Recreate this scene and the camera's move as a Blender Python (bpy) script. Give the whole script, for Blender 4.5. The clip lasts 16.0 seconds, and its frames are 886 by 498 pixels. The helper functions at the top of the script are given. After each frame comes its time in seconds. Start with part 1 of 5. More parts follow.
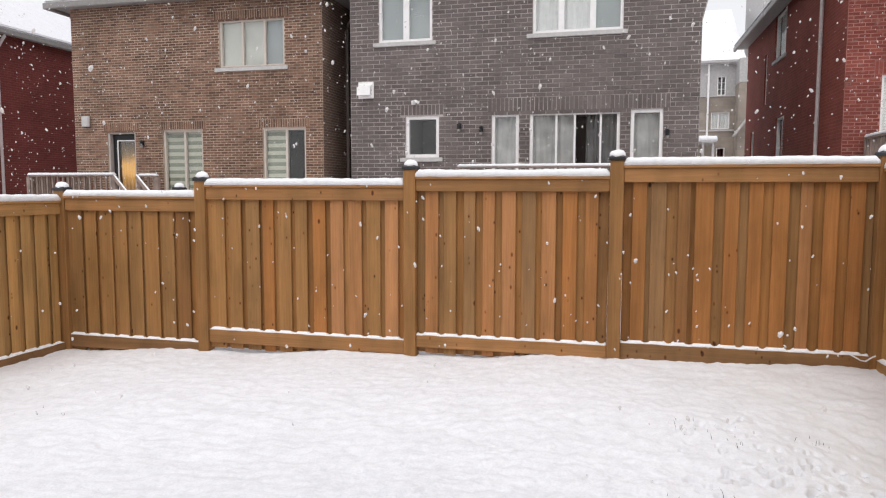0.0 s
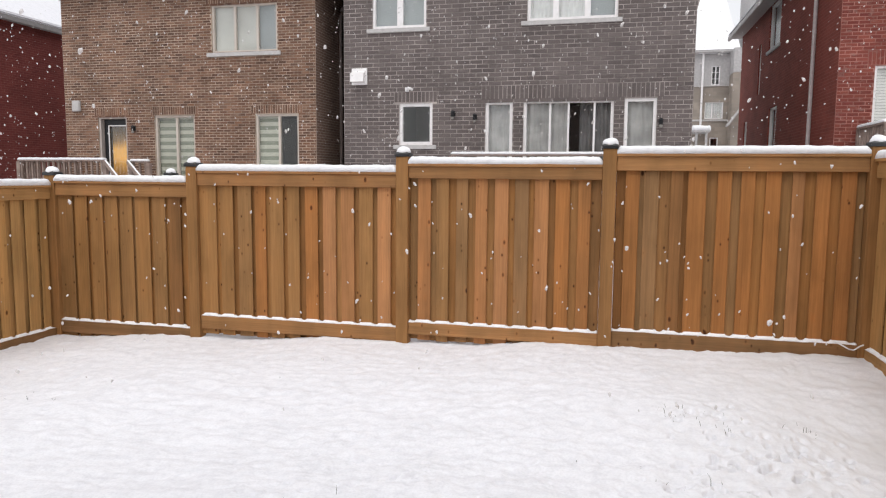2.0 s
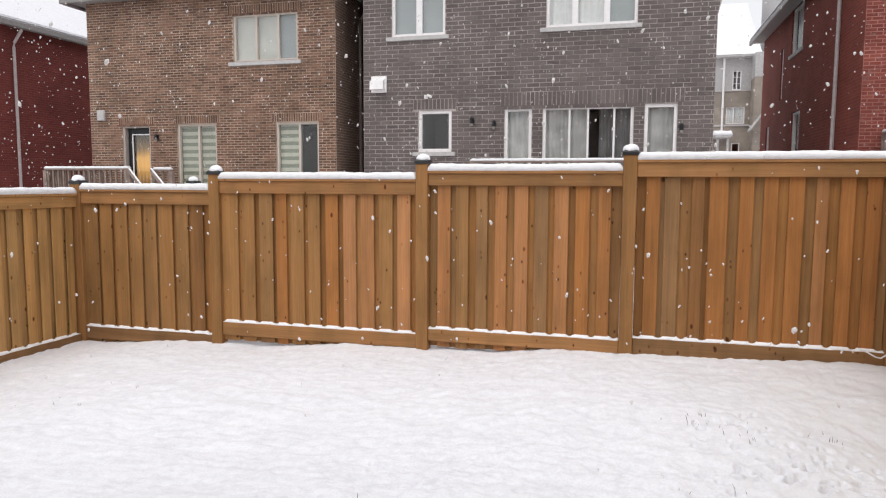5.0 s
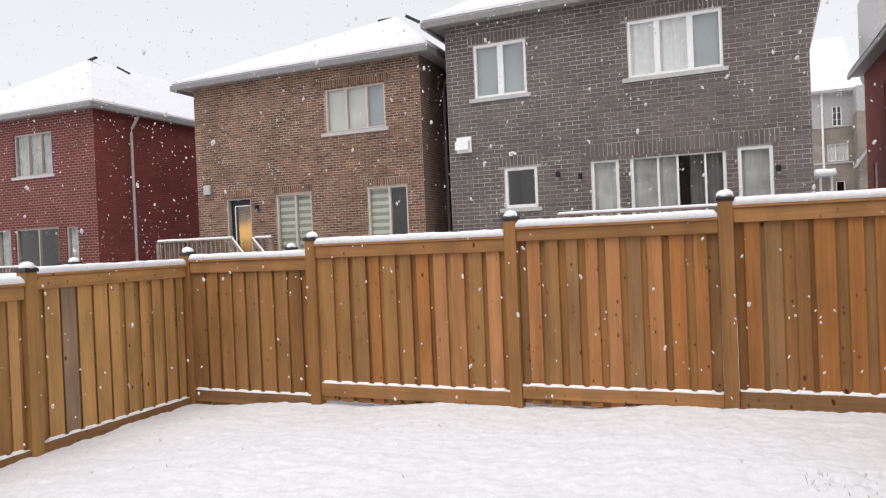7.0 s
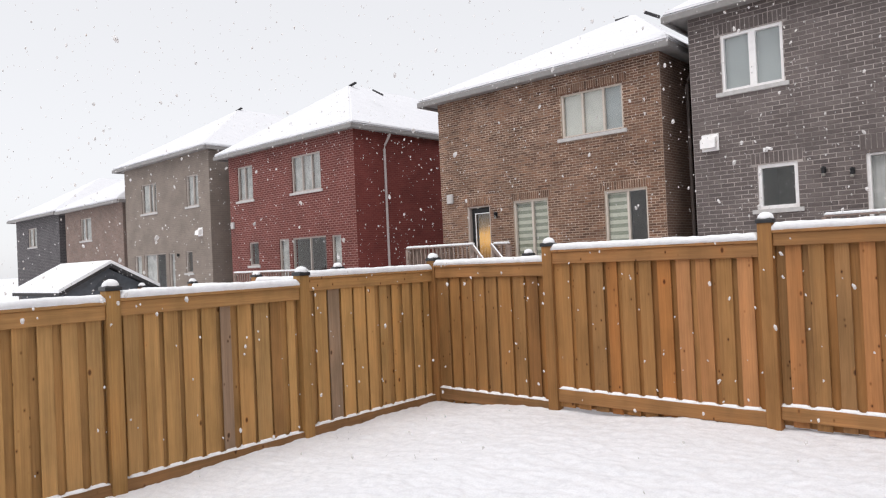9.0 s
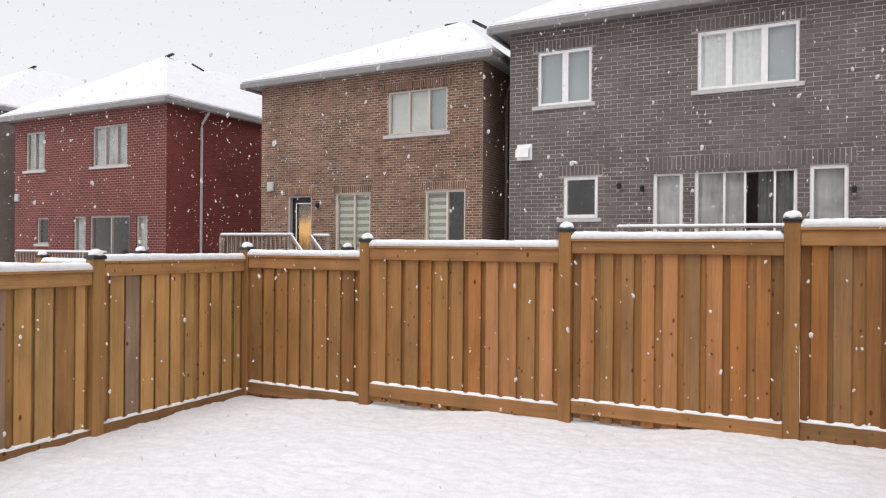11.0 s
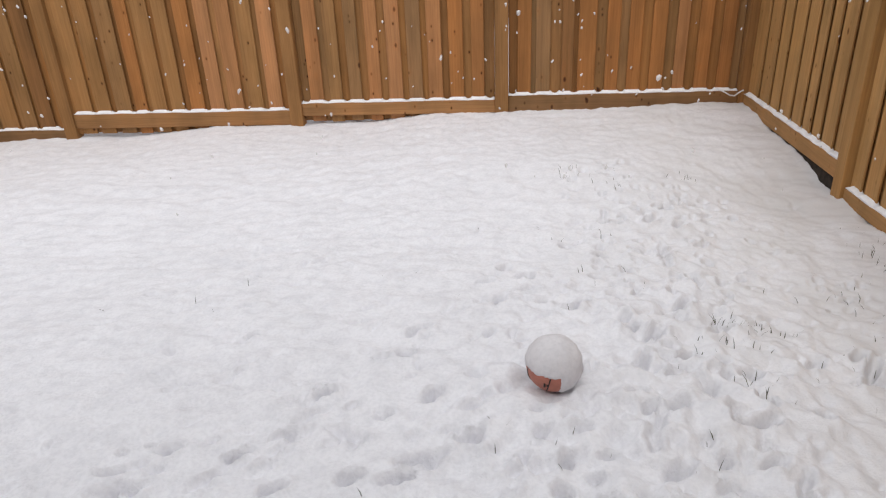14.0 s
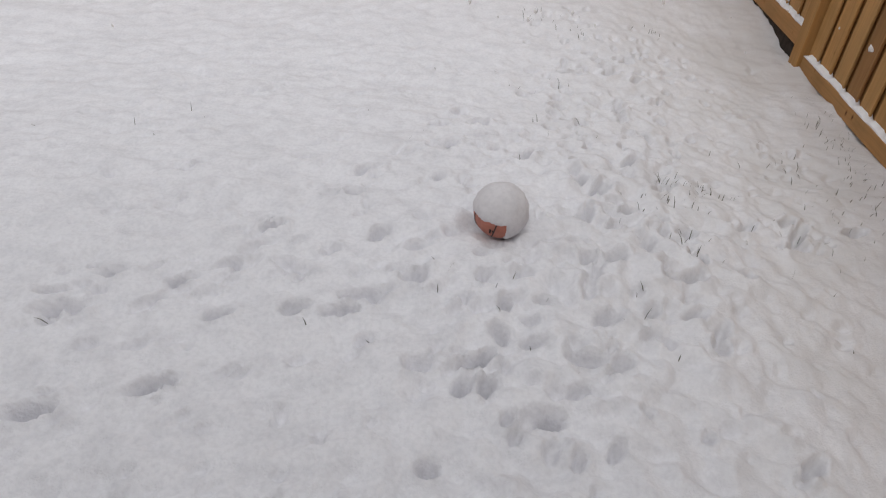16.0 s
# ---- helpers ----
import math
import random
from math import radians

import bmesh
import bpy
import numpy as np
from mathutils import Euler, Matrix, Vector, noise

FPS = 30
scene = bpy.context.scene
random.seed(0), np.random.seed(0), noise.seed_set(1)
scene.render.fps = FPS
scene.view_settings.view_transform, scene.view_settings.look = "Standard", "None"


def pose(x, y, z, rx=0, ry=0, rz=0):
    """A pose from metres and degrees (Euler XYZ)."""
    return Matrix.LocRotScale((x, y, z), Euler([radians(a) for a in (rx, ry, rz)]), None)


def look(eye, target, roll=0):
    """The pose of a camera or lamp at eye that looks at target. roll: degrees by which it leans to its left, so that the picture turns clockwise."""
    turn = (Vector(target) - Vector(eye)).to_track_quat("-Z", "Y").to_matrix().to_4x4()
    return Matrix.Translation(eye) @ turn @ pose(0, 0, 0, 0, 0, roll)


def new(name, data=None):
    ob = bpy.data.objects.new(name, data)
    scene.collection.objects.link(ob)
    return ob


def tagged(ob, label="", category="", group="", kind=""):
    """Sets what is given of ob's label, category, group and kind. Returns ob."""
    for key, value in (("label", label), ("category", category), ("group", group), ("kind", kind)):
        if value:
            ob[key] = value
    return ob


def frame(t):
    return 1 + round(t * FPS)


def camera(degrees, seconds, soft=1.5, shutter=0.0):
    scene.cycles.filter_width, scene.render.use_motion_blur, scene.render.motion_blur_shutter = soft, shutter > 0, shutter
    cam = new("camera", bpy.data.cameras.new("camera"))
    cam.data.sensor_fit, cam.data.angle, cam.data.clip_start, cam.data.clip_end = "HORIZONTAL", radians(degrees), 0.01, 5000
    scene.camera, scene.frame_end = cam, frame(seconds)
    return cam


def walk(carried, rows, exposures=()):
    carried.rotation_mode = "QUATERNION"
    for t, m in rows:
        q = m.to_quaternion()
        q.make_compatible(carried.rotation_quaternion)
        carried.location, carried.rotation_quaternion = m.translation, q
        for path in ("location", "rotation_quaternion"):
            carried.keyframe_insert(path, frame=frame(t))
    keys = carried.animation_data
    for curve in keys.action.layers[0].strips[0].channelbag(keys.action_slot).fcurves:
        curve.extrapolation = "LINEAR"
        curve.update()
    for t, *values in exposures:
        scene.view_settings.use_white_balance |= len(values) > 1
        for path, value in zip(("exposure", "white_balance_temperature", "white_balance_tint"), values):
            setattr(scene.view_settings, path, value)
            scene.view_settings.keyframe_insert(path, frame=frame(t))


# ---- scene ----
cam = camera(65.6, 16.0, soft=1.2)
# seconds, place of the eye, yaw, pitch and lean in degrees
PATH = [
    (0.0, 0.048, -0.685, 1.552, 14.15, -4.92, 0.12),
    (0.5, 0.065, -0.678, 1.552, 13.85, -5.42, 0.14),
    (1.0, 0.050, -0.698, 1.553, 13.55, -5.77, 0.34),
    (1.5, 0.044, -0.681, 1.544, 13.46, -5.94, 0.42),
    (2.0, 0.056, -0.684, 1.542, 13.57, -5.90, 0.52),
    (2.5, 0.054, -0.684, 1.547, 13.87, -5.72, 0.57),
    (3.0, 0.051, -0.692, 1.543, 14.32, -5.53, 0.53),
    (3.5, 0.046, -0.699, 1.550, 14.75, -5.50, 0.52),
    (6.0, 0.053, -0.692, 1.542, 15.32, -5.27, 0.14),
    (6.5, 0.058, -0.706, 1.545, 16.31, -4.27, -0.62),
    (7.0, 0.069, -0.735, 1.557, 22.58, -0.53, -2.41),
    (7.5, 0.069, -0.731, 1.569, 31.58, -0.97, -3.94),
    (8.0, 0.078, -0.738, 1.569, 37.10, -1.75, -4.23),
    (8.2, 0.068, -0.746, 1.566, 39.06, -1.45, -4.50),
    (8.7, 0.068, -0.739, 1.565, 41.68, -0.23, -3.83),
    (9.25, 0.069, -0.723, 1.562, 41.72, 1.92, -1.31),
    (9.8, 0.070, -0.707, 1.560, 39.43, 3.73, 1.43),
    (10.3, 0.070, -0.700, 1.559, 35.92, 4.05, 2.75),
    (10.5, 0.087, -0.695, 1.570, 33.83, 3.77, 2.59),
    (11.0, 0.092, -0.698, 1.589, 27.28, -0.11, 0.45),
    (11.5, 0.092, -0.652, 1.600, 20.19, -5.84, -1.63),
    (12.0, 0.087, -0.637, 1.594, 15.40, -8.63, -1.15),
    (12.5, 0.081, -0.637, 1.595, 12.69, -9.46, -0.17),
    (13.0, 0.079, -0.635, 1.593, 11.23, -10.44, 0.07),
    (13.5, 0.084, -0.633, 1.604, 10.29, -14.55, -1.22),
    (14.0, 0.086, -0.596, 1.586, 5.75, -25.03, -2.55),
    (14.5, 0.086, -0.587, 1.580, 1.57, -29.17, -1.33),
    (15.0, 0.089, -0.583, 1.581, -0.57, -30.52, -0.11),
    (15.5, 0.085, -0.582, 1.585, -1.40, -32.99, 1.42),
    (16.0, 0.066, -0.584, 1.574, 0.33, -38.01, 4.24),
]


def aim(x, y, z, yaw, pitch, lean):
    a, b = radians(yaw), radians(pitch)
    way = Vector((-math.sin(a) * math.cos(b), math.cos(a) * math.cos(b), math.sin(b)))
    return look((x, y, z), Vector((x, y, z)) + way, lean)


walk(cam, [(t, aim(*row)) for t, *row in PATH],
     exposures=[(0.0, 0.4), (6.5, 0.4), (8.0, 0.4), (10.5, 0.4), (12.5, 0.46), (13.5, 0.43), (14.0, 0.17), (14.5, 0.04), (15.5, 0.04), (16.0, -0.17)])

# ---------------------------------------------------------------- sky and light: an overcast winter day
world = bpy.data.worlds.new("winter_sky")
scene.world = world
world.use_nodes = True
wn, wl = world.node_tree.nodes, world.node_tree.links
sky = wn.new("ShaderNodeTexSky")
sky.sky_type, sky.sun_disc = "NISHITA", False
sky.sun_elevation, sky.sun_rotation = radians(64), radians(178)
pale = wn.new("ShaderNodeHueSaturation")
pale.inputs["Saturation"].default_value = 0.2
wl.new(sky.outputs[0], pale.inputs["Color"])
clear = wn["Background"]
clear.inputs[1].default_value = 0.035
wl.new(pale.outputs[0], clear.inputs[0])
cloud = wn.new("ShaderNodeBackground")
cloud.inputs[0].default_value = (0.928, 0.93, 0.965, 1)
cloud.inputs[1].default_value = 0.56
both = wn.new("ShaderNodeAddShader")
wl.new(clear.outputs[0], both.inputs[0])
wl.new(cloud.outputs[0], both.inputs[1])
wl.new(both.outputs[0], wn["World Output"].inputs[0])
sun = new("sun", bpy.data.lights.new("sun", "SUN"))
sun.data.energy, sun.data.angle, sun.data.color = 1.15, radians(50), (1.0, 0.985, 0.96)
sun.matrix_basis = look((0.2, -6, 13), (0, 0, 0))


# ---------------------------------------------------------------- materials
def nodes_of(name, rough=0.7, metal=0.0, spec=0.3):
    ma = bpy.data.materials.new(name)
    ma.use_nodes = True
    n, l = ma.node_tree.nodes, ma.node_tree.links
    p = n["Principled BSDF"]
    p.inputs["Roughness"].default_value, p.inputs["Metallic"].default_value = rough, metal
    p.inputs["Specular IOR Level"].default_value = spec
    return ma, n, l, p


def noise_at(n, l, source, scale, stretch=(1, 1, 1), detail=4.0):
    mp, tx = n.new("ShaderNodeMapping"), n.new("ShaderNodeTexNoise")
    mp.inputs["Scale"].default_value = stretch
    l.new(source, mp.inputs["Vector"])
    l.new(mp.outputs[0], tx.inputs["Vector"])
    tx.inputs["Scale"].default_value, tx.inputs["Detail"].default_value = scale, detail
    return tx.outputs["Fac"]


def ramp(n, l, fac, stops):
    r = n.new("ShaderNodeValToRGB")
    while len(r.color_ramp.elements) < len(stops):
        r.color_ramp.elements.new(0.5)
    for e, (at, rgb) in zip(r.color_ramp.elements, stops):
        e.position, e.color = at, (*rgb, 1)
    l.new(fac, r.inputs[0])
    return r.outputs[0]


def mixed(n, l, kind, fac, a, b):
    m = n.new("ShaderNodeMix")
    m.data_type, m.blend_type = "RGBA", kind
    for k, v in ((0, fac), (6, a), (7, b)):
        if isinstance(v, (int, float)):
            m.inputs[k].default_value = v
        elif isinstance(v, tuple):
            m.inputs[k].default_value = (*v, 1)
        else:
            l.new(v, m.inputs[k])
    return m.outputs[2]


def bumped(n, l, p, height, strength, distance):
    b = n.new("ShaderNodeBump")
    b.inputs["Strength"].default_value, b.inputs["Distance"].default_value = strength, distance
    l.new(height, b.inputs["Height"])
    l.new(b.outputs[0], p.inputs["Normal"])


def plain(name, rgb, rough=0.6, vary=0.12, scale=9.0, metal=0.0, spec=0.3, bump=0.15):
    """A painted or moulded surface, with faint blotches and grain."""
    ma, n, l, p = nodes_of(name, rough, metal, spec)
    at = n.new("ShaderNodeNewGeometry").outputs["Position"]
    big = noise_at(n, l, at, scale)
    lo, hi = tuple(c * (1 - vary) for c in rgb), tuple(min(1, c * (1 + vary)) for c in rgb)
    l.new(ramp(n, l, big, [(0.3, lo), (0.7, hi)]), p.inputs["Base Color"])
    bumped(n, l, p, noise_at(n, l, at, scale * 14), bump, 0.003)
    return ma


def wood(name, tones, stretch, knots=True):
    """Stained softwood: streaks along the grain, knots, a tone of its own for each piece."""
    ma, n, l, p = nodes_of(name, 0.65, 0, 0.25)
    geo, info = n.new("ShaderNodeNewGeometry"), n.new("ShaderNodeObjectInfo")
    off = n.new("ShaderNodeVectorMath")
    off.operation = "MULTIPLY_ADD"
    l.new(info.outputs["Random"], off.inputs[0])
    off.inputs[1].default_value = (31, 17, 23)
    l.new(geo.outputs["Position"], off.inputs[2])
    at = off.outputs[0]
    base = ramp(n, l, info.outputs["Random"], [(i / (len(tones) - 1), c) for i, c in enumerate(tones)])
    grain = noise_at(n, l, at, 60, stretch, 6)
    wide = noise_at(n, l, at, 9, stretch, 3)
    hair = noise_at(n, l, at, 170, (stretch[0], stretch[1], stretch[2] * 1.6) if stretch[2] < 1 else (stretch[0] * 1.6, stretch[1] * 1.6, stretch[2]), 3)
    base = mixed(n, l, "MULTIPLY", 0.22, base, ramp(n, l, hair, [(0.32, (0.7, 0.66, 0.62)), (0.6, (1.08, 1.07, 1.06))]))
    c = mixed(n, l, "MULTIPLY", 0.42, base, ramp(n, l, grain, [(0.3, (0.62, 0.58, 0.54)), (0.65, (1.1, 1.08, 1.05))]))
    c = mixed(n, l, "MULTIPLY", 0.65, c, ramp(n, l, wide, [(0.3, (0.7, 0.68, 0.66)), (0.7, (1.15, 1.12, 1.08))]))
    blotch = noise_at(n, l, at, 3.2, (1, 1, 0.45), 3)
    c = mixed(n, l, "MULTIPLY", 0.7, c, ramp(n, l, blotch, [(0.32, (0.74, 0.75, 0.72)), (0.52, (1.0, 1.0, 1.0)), (0.72, (1.14, 1.07, 1.0))]))
    if knots:
        for scale, flat, place, share, stops in (
                (13.0, 0.6, (0.3, 0.9, 0.2), 0.42, [(0.06, (0.2, 0.13, 0.09)), (0.13, (0.72, 0.66, 0.6)), (0.22, (1, 1, 1))]),
                (5.2, 0.55, (3.1, 1.7, 0.4), 0.55, [(0.05, (0.26, 0.17, 0.12)), (0.085, (0.6, 0.52, 0.45)), (0.11, (1.08, 1.02, 0.96)), (0.22, (1, 1, 1))])):
            mp, vo, cell, some = n.new("ShaderNodeMapping"), n.new("ShaderNodeTexVoronoi"), n.new("ShaderNodeSeparateColor"), n.new("ShaderNodeMath")
            mp.inputs["Scale"].default_value, mp.inputs["Location"].default_value = (1, 1, flat), place
            l.new(at, mp.inputs[0])
            l.new(mp.outputs[0], vo.inputs["Vector"])
            vo.inputs["Scale"].default_value = scale
            l.new(vo.outputs["Color"], cell.inputs[0])
            some.operation = "LESS_THAN"
            often = n.new("ShaderNodeMath")
            often.operation = "MULTIPLY"
            often.inputs[1].default_value = share
            l.new(info.outputs["Random"], often.inputs[0])
            l.new(often.outputs[0], some.inputs[1])
            l.new(cell.outputs[0], some.inputs[0])
            c = mixed(n, l, "MULTIPLY", some.outputs[0], c, ramp(n, l, vo.outputs["Distance"], stops))
    l.new(c, p.inputs["Base Color"])
    bumped(n, l, p, grain, 0.35, 0.004)
    return ma


def brick(name, tones, blotch=0.25, lime=(0.3, 0.24, 0.21)):
    """Fired clay; each brick takes its own tone, with pale smears of mortar."""
    ma, n, l, p = nodes_of(name, 0.85, 0, 0.2)
    geo, info = n.new("ShaderNodeNewGeometry"), n.new("ShaderNodeObjectInfo")
    add, fr = n.new("ShaderNodeMath"), n.new("ShaderNodeMath")
    fr.operation = "FRACT"
    l.new(geo.outputs["Random Per Island"], add.inputs[0])
    l.new(info.outputs["Random"], add.inputs[1])
    l.new(add.outputs[0], fr.inputs[0])
    base = ramp(n, l, fr.outputs[0], [(i / (len(tones) - 1), c) for i, c in enumerate(tones)])
    grit = noise_at(n, l, geo.outputs["Position"], 45)
    wide = noise_at(n, l, geo.outputs["Position"], 0.9)
    c = mixed(n, l, "MULTIPLY", 0.6, base, ramp(n, l, grit, [(0.3, (0.7, 0.7, 0.7)), (0.7, (1.15, 1.15, 1.15))]))
    c = mixed(n, l, "MULTIPLY", 1.0, c, ramp(n, l, wide, [(0.3, (1 - blotch,) * 3), (0.7, (1 + blotch * 0.5,) * 3)]))
    smear = noise_at(n, l, geo.outputs["Position"], 6.5, (1, 1, 2.2), 6)
    c = mixed(n, l, "MIX", ramp(n, l, smear, [(0.57, (0, 0, 0)), (0.72, (0.42, 0.42, 0.42))]), c, lime)
    l.new(c, p.inputs["Base Color"])
    bumped(n, l, p, grit, 0.4, 0.004)
    return ma


def far_brick(name, a, b, mortar, width, height, joint=0.007):
    """Brickwork too far off for single bricks: courses in the surface."""
    ma, n, l, p = nodes_of(name, 0.85, 0, 0.2)
    geo = n.new("ShaderNodeNewGeometry")
    sep, com, add = n.new("ShaderNodeSeparateXYZ"), n.new("ShaderNodeCombineXYZ"), n.new("ShaderNodeMath")
    l.new(geo.outputs["Position"], sep.inputs[0])
    l.new(sep.outputs[0], add.inputs[0])
    l.new(sep.outputs[1], add.inputs[1])
    l.new(add.outputs[0], com.inputs[0])
    l.new(sep.outputs[2], com.inputs[1])
    tx = n.new("ShaderNodeTexBrick")
    l.new(com.outputs[0], tx.inputs["Vector"])
    for k, v in (("Color1", (*a, 1)), ("Color2", (*b, 1)), ("Mortar", (*mortar, 1)), ("Scale", 1.0), ("Mortar Size", joint),
                 ("Brick Width", width), ("Row Height", height), ("Mortar Smooth", 0.3)):
        tx.inputs[k].default_value = v
    wide = noise_at(n, l, geo.outputs["Position"], 1.1)
    c = mixed(n, l, "MULTIPLY", 0.7, tx.outputs["Color"], ramp(n, l, wide, [(0.3, (0.75,) * 3), (0.7, (1.12,) * 3)]))
    l.new(c, p.inputs["Base Color"])
    inv = n.new("ShaderNodeMath")
    inv.operation = "SUBTRACT"
    inv.inputs[0].default_value = 1
    l.new(tx.outputs["Fac"], inv.inputs[1])
    bumped(n, l, p, inv.outputs[0], 0.6, 0.008)
    return ma


def snow(name, rgb, soft=0.25, grain=1.0, speck=0.945, thin=False):
    ma, n, l, p = nodes_of(name, 0.75, 0, 0.15)
    at = n.new("ShaderNodeNewGeometry").outputs["Position"]
    lo = tuple(c * 0.955 for c in rgb)
    c = ramp(n, l, noise_at(n, l, at, 2.3), [(0.3, lo), (0.7, rgb)])
    c = mixed(n, l, "MULTIPLY", 1.0, c, ramp(n, l, noise_at(n, l, at, 55, detail=6), [(0.33, (speck, speck, speck + 0.004)), (0.58, (1, 1, 1))]))
    c = mixed(n, l, "MULTIPLY", 1.0, c, ramp(n, l, noise_at(n, l, at, 11, detail=5), [(0.34, (0.925, 0.925, 0.93)), (0.56, (1, 1, 1))]))
    if thin:
        # patches where the lawn greys the thin snow, towards one side of the yard
        part_of, side, patch = n.new("ShaderNodeSeparateXYZ"), n.new("ShaderNodeMapRange"), n.new("ShaderNodeMath")
        l.new(at, part_of.inputs[0])
        l.new(part_of.outputs[0], side.inputs[0])
        side.inputs["From Min"].default_value, side.inputs["From Max"].default_value = 0.2, 2.3
        patch.operation = "MULTIPLY"
        l.new(side.outputs[0], patch.inputs[0])
        l.new(ramp(n, l, noise_at(n, l, at, 1.7, detail=6), [(0.3, (0.15, 0.15, 0.15)), (0.62, (1, 1, 1))]), patch.inputs[1])
        c = mixed(n, l, "MIX", patch.outputs[0], c, (0.69, 0.68, 0.685))
    l.new(c, p.inputs["Base Color"])
    m = n.new("ShaderNodeMath")
    l.new(noise_at(n, l, at, 22, detail=3), m.inputs[0])
    l.new(noise_at(n, l, at, 120, detail=5), m.inputs[1])
    bumped(n, l, p, m.outputs[0], soft, 0.02 * grain)
    return ma


SNOW = snow("fresh_snow", (0.86, 0.855, 0.885), 0.34, 1.0, 0.92, True)
THIN_SNOW = snow("thin_wet_snow", (0.715, 0.695, 0.71), 0.25, 0.5, 0.93)
SNOW_CAP = snow("settled_snow", (0.925, 0.925, 0.94), 0.2, 0.5, 0.97)
ROOF_SNOW = snow("roof_snow", (0.79, 0.785, 0.81), 0.2, 0.5, 0.97)
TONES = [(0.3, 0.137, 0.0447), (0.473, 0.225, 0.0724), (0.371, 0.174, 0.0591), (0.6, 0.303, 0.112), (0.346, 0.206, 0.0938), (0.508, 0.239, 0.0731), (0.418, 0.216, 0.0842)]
# same cedar stain, darkened to paint the shade of the recessed gaps
SHADED_TONES = [tuple(c * 0.85 for c in t) for t in TONES]
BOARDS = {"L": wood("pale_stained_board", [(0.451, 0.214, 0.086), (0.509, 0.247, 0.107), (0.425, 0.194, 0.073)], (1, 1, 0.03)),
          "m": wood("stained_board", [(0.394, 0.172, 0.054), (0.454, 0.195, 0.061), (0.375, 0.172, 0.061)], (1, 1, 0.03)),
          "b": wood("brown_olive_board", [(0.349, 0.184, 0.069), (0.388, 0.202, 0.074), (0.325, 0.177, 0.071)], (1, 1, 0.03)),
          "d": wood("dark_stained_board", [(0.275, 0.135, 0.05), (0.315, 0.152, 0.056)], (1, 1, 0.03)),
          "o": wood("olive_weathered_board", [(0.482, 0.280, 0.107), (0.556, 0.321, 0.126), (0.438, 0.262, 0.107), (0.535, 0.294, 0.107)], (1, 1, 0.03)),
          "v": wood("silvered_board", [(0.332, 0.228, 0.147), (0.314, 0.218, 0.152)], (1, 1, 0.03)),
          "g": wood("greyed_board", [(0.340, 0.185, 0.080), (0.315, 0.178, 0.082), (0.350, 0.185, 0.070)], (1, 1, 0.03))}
BACK_BOARD = wood("stained_shaded_back_board", SHADED_TONES, (1, 1, 0.03))
POST = wood("stained_post", [(0.314, 0.16, 0.059), (0.369, 0.189, 0.0693)], (1, 1, 0.03), False)
RAIL = wood("stained_rail", [(0.331, 0.172, 0.0687), (0.411, 0.213, 0.0867), (0.363, 0.184, 0.0735)], (0.03, 0.03, 1))
WET_RAIL = wood("wet_bottom_rail", [(0.25, 0.138, 0.062), (0.285, 0.155, 0.068)], (0.03, 0.03, 1))
OLIVE_POST = wood("weathered_post", [(0.36, 0.205, 0.075), (0.42, 0.235, 0.085)], (1, 1, 0.03), False)
OLIVE_RAIL = wood("weathered_rail", [(0.4, 0.225, 0.09), (0.46, 0.255, 0.1)], (0.03, 0.03, 1))
OLIVE_BACK = wood("weathered_back_board", [(0.42, 0.236, 0.089), (0.48, 0.271, 0.104), (0.38, 0.221, 0.089)], (1, 1, 0.03))
CAP = plain("black_post_cap", (0.02, 0.02, 0.022), 0.4, spec=0.5)
GREY_BRICK = brick("charcoal_brick", [(0.135, 0.112, 0.107), (0.168, 0.141, 0.135), (0.148, 0.124, 0.118), (0.188, 0.158, 0.15), (0.126, 0.106, 0.102)], 0.18, (0.27, 0.235, 0.22))
BROWN_BRICK = brick("brown_brick", [(0.245, 0.134, 0.09), (0.172, 0.093, 0.065), (0.315, 0.182, 0.124), (0.13, 0.073, 0.053), (0.24, 0.146, 0.105), (0.27, 0.142, 0.09)], 0.32, (0.36, 0.27, 0.205))
RED_BRICK = brick("red_brick", [(0.225, 0.056, 0.042), (0.18, 0.044, 0.035), (0.265, 0.074, 0.054), (0.205, 0.051, 0.042)])
GREY_MORTAR = plain("grey_mortar", (0.38, 0.335, 0.315), 0.95, 0.4, 2.5)
BROWN_MORTAR = plain("beige_mortar", (0.46, 0.365, 0.29), 0.95, 0.4, 2.5)
RED_MORTAR = plain("pink_mortar", (0.37, 0.18, 0.15), 0.95, 0.35, 2.5)
FAR_RED = far_brick("far_red_brick", (0.172, 0.05, 0.042), (0.13, 0.04, 0.035), (0.31, 0.165, 0.145), 0.24, 0.088, 0.013)
SIDE_RED = far_brick("side_red_brick", (0.2, 0.05, 0.042), (0.168, 0.042, 0.036), (0.22, 0.076, 0.065), 0.22, 0.075)
WARM_RED = far_brick("warm_red_brick", (0.265, 0.066, 0.047), (0.22, 0.055, 0.04), (0.28, 0.095, 0.075), 0.22, 0.075)
SIDE_BROWN = far_brick("side_brown_brick", (0.237, 0.146, 0.109), (0.182, 0.109, 0.0819), (0.364, 0.291, 0.237), 0.21, 0.067)
SIDE_GREY = far_brick("side_grey_brick", (0.11, 0.1, 0.105), (0.09, 0.085, 0.088), (0.24, 0.22, 0.22), 0.3, 0.1)
FAR_TAUPE = far_brick("taupe_brick", (0.262, 0.216, 0.184), (0.235, 0.195, 0.168), (0.29, 0.245, 0.21), 0.26, 0.09)
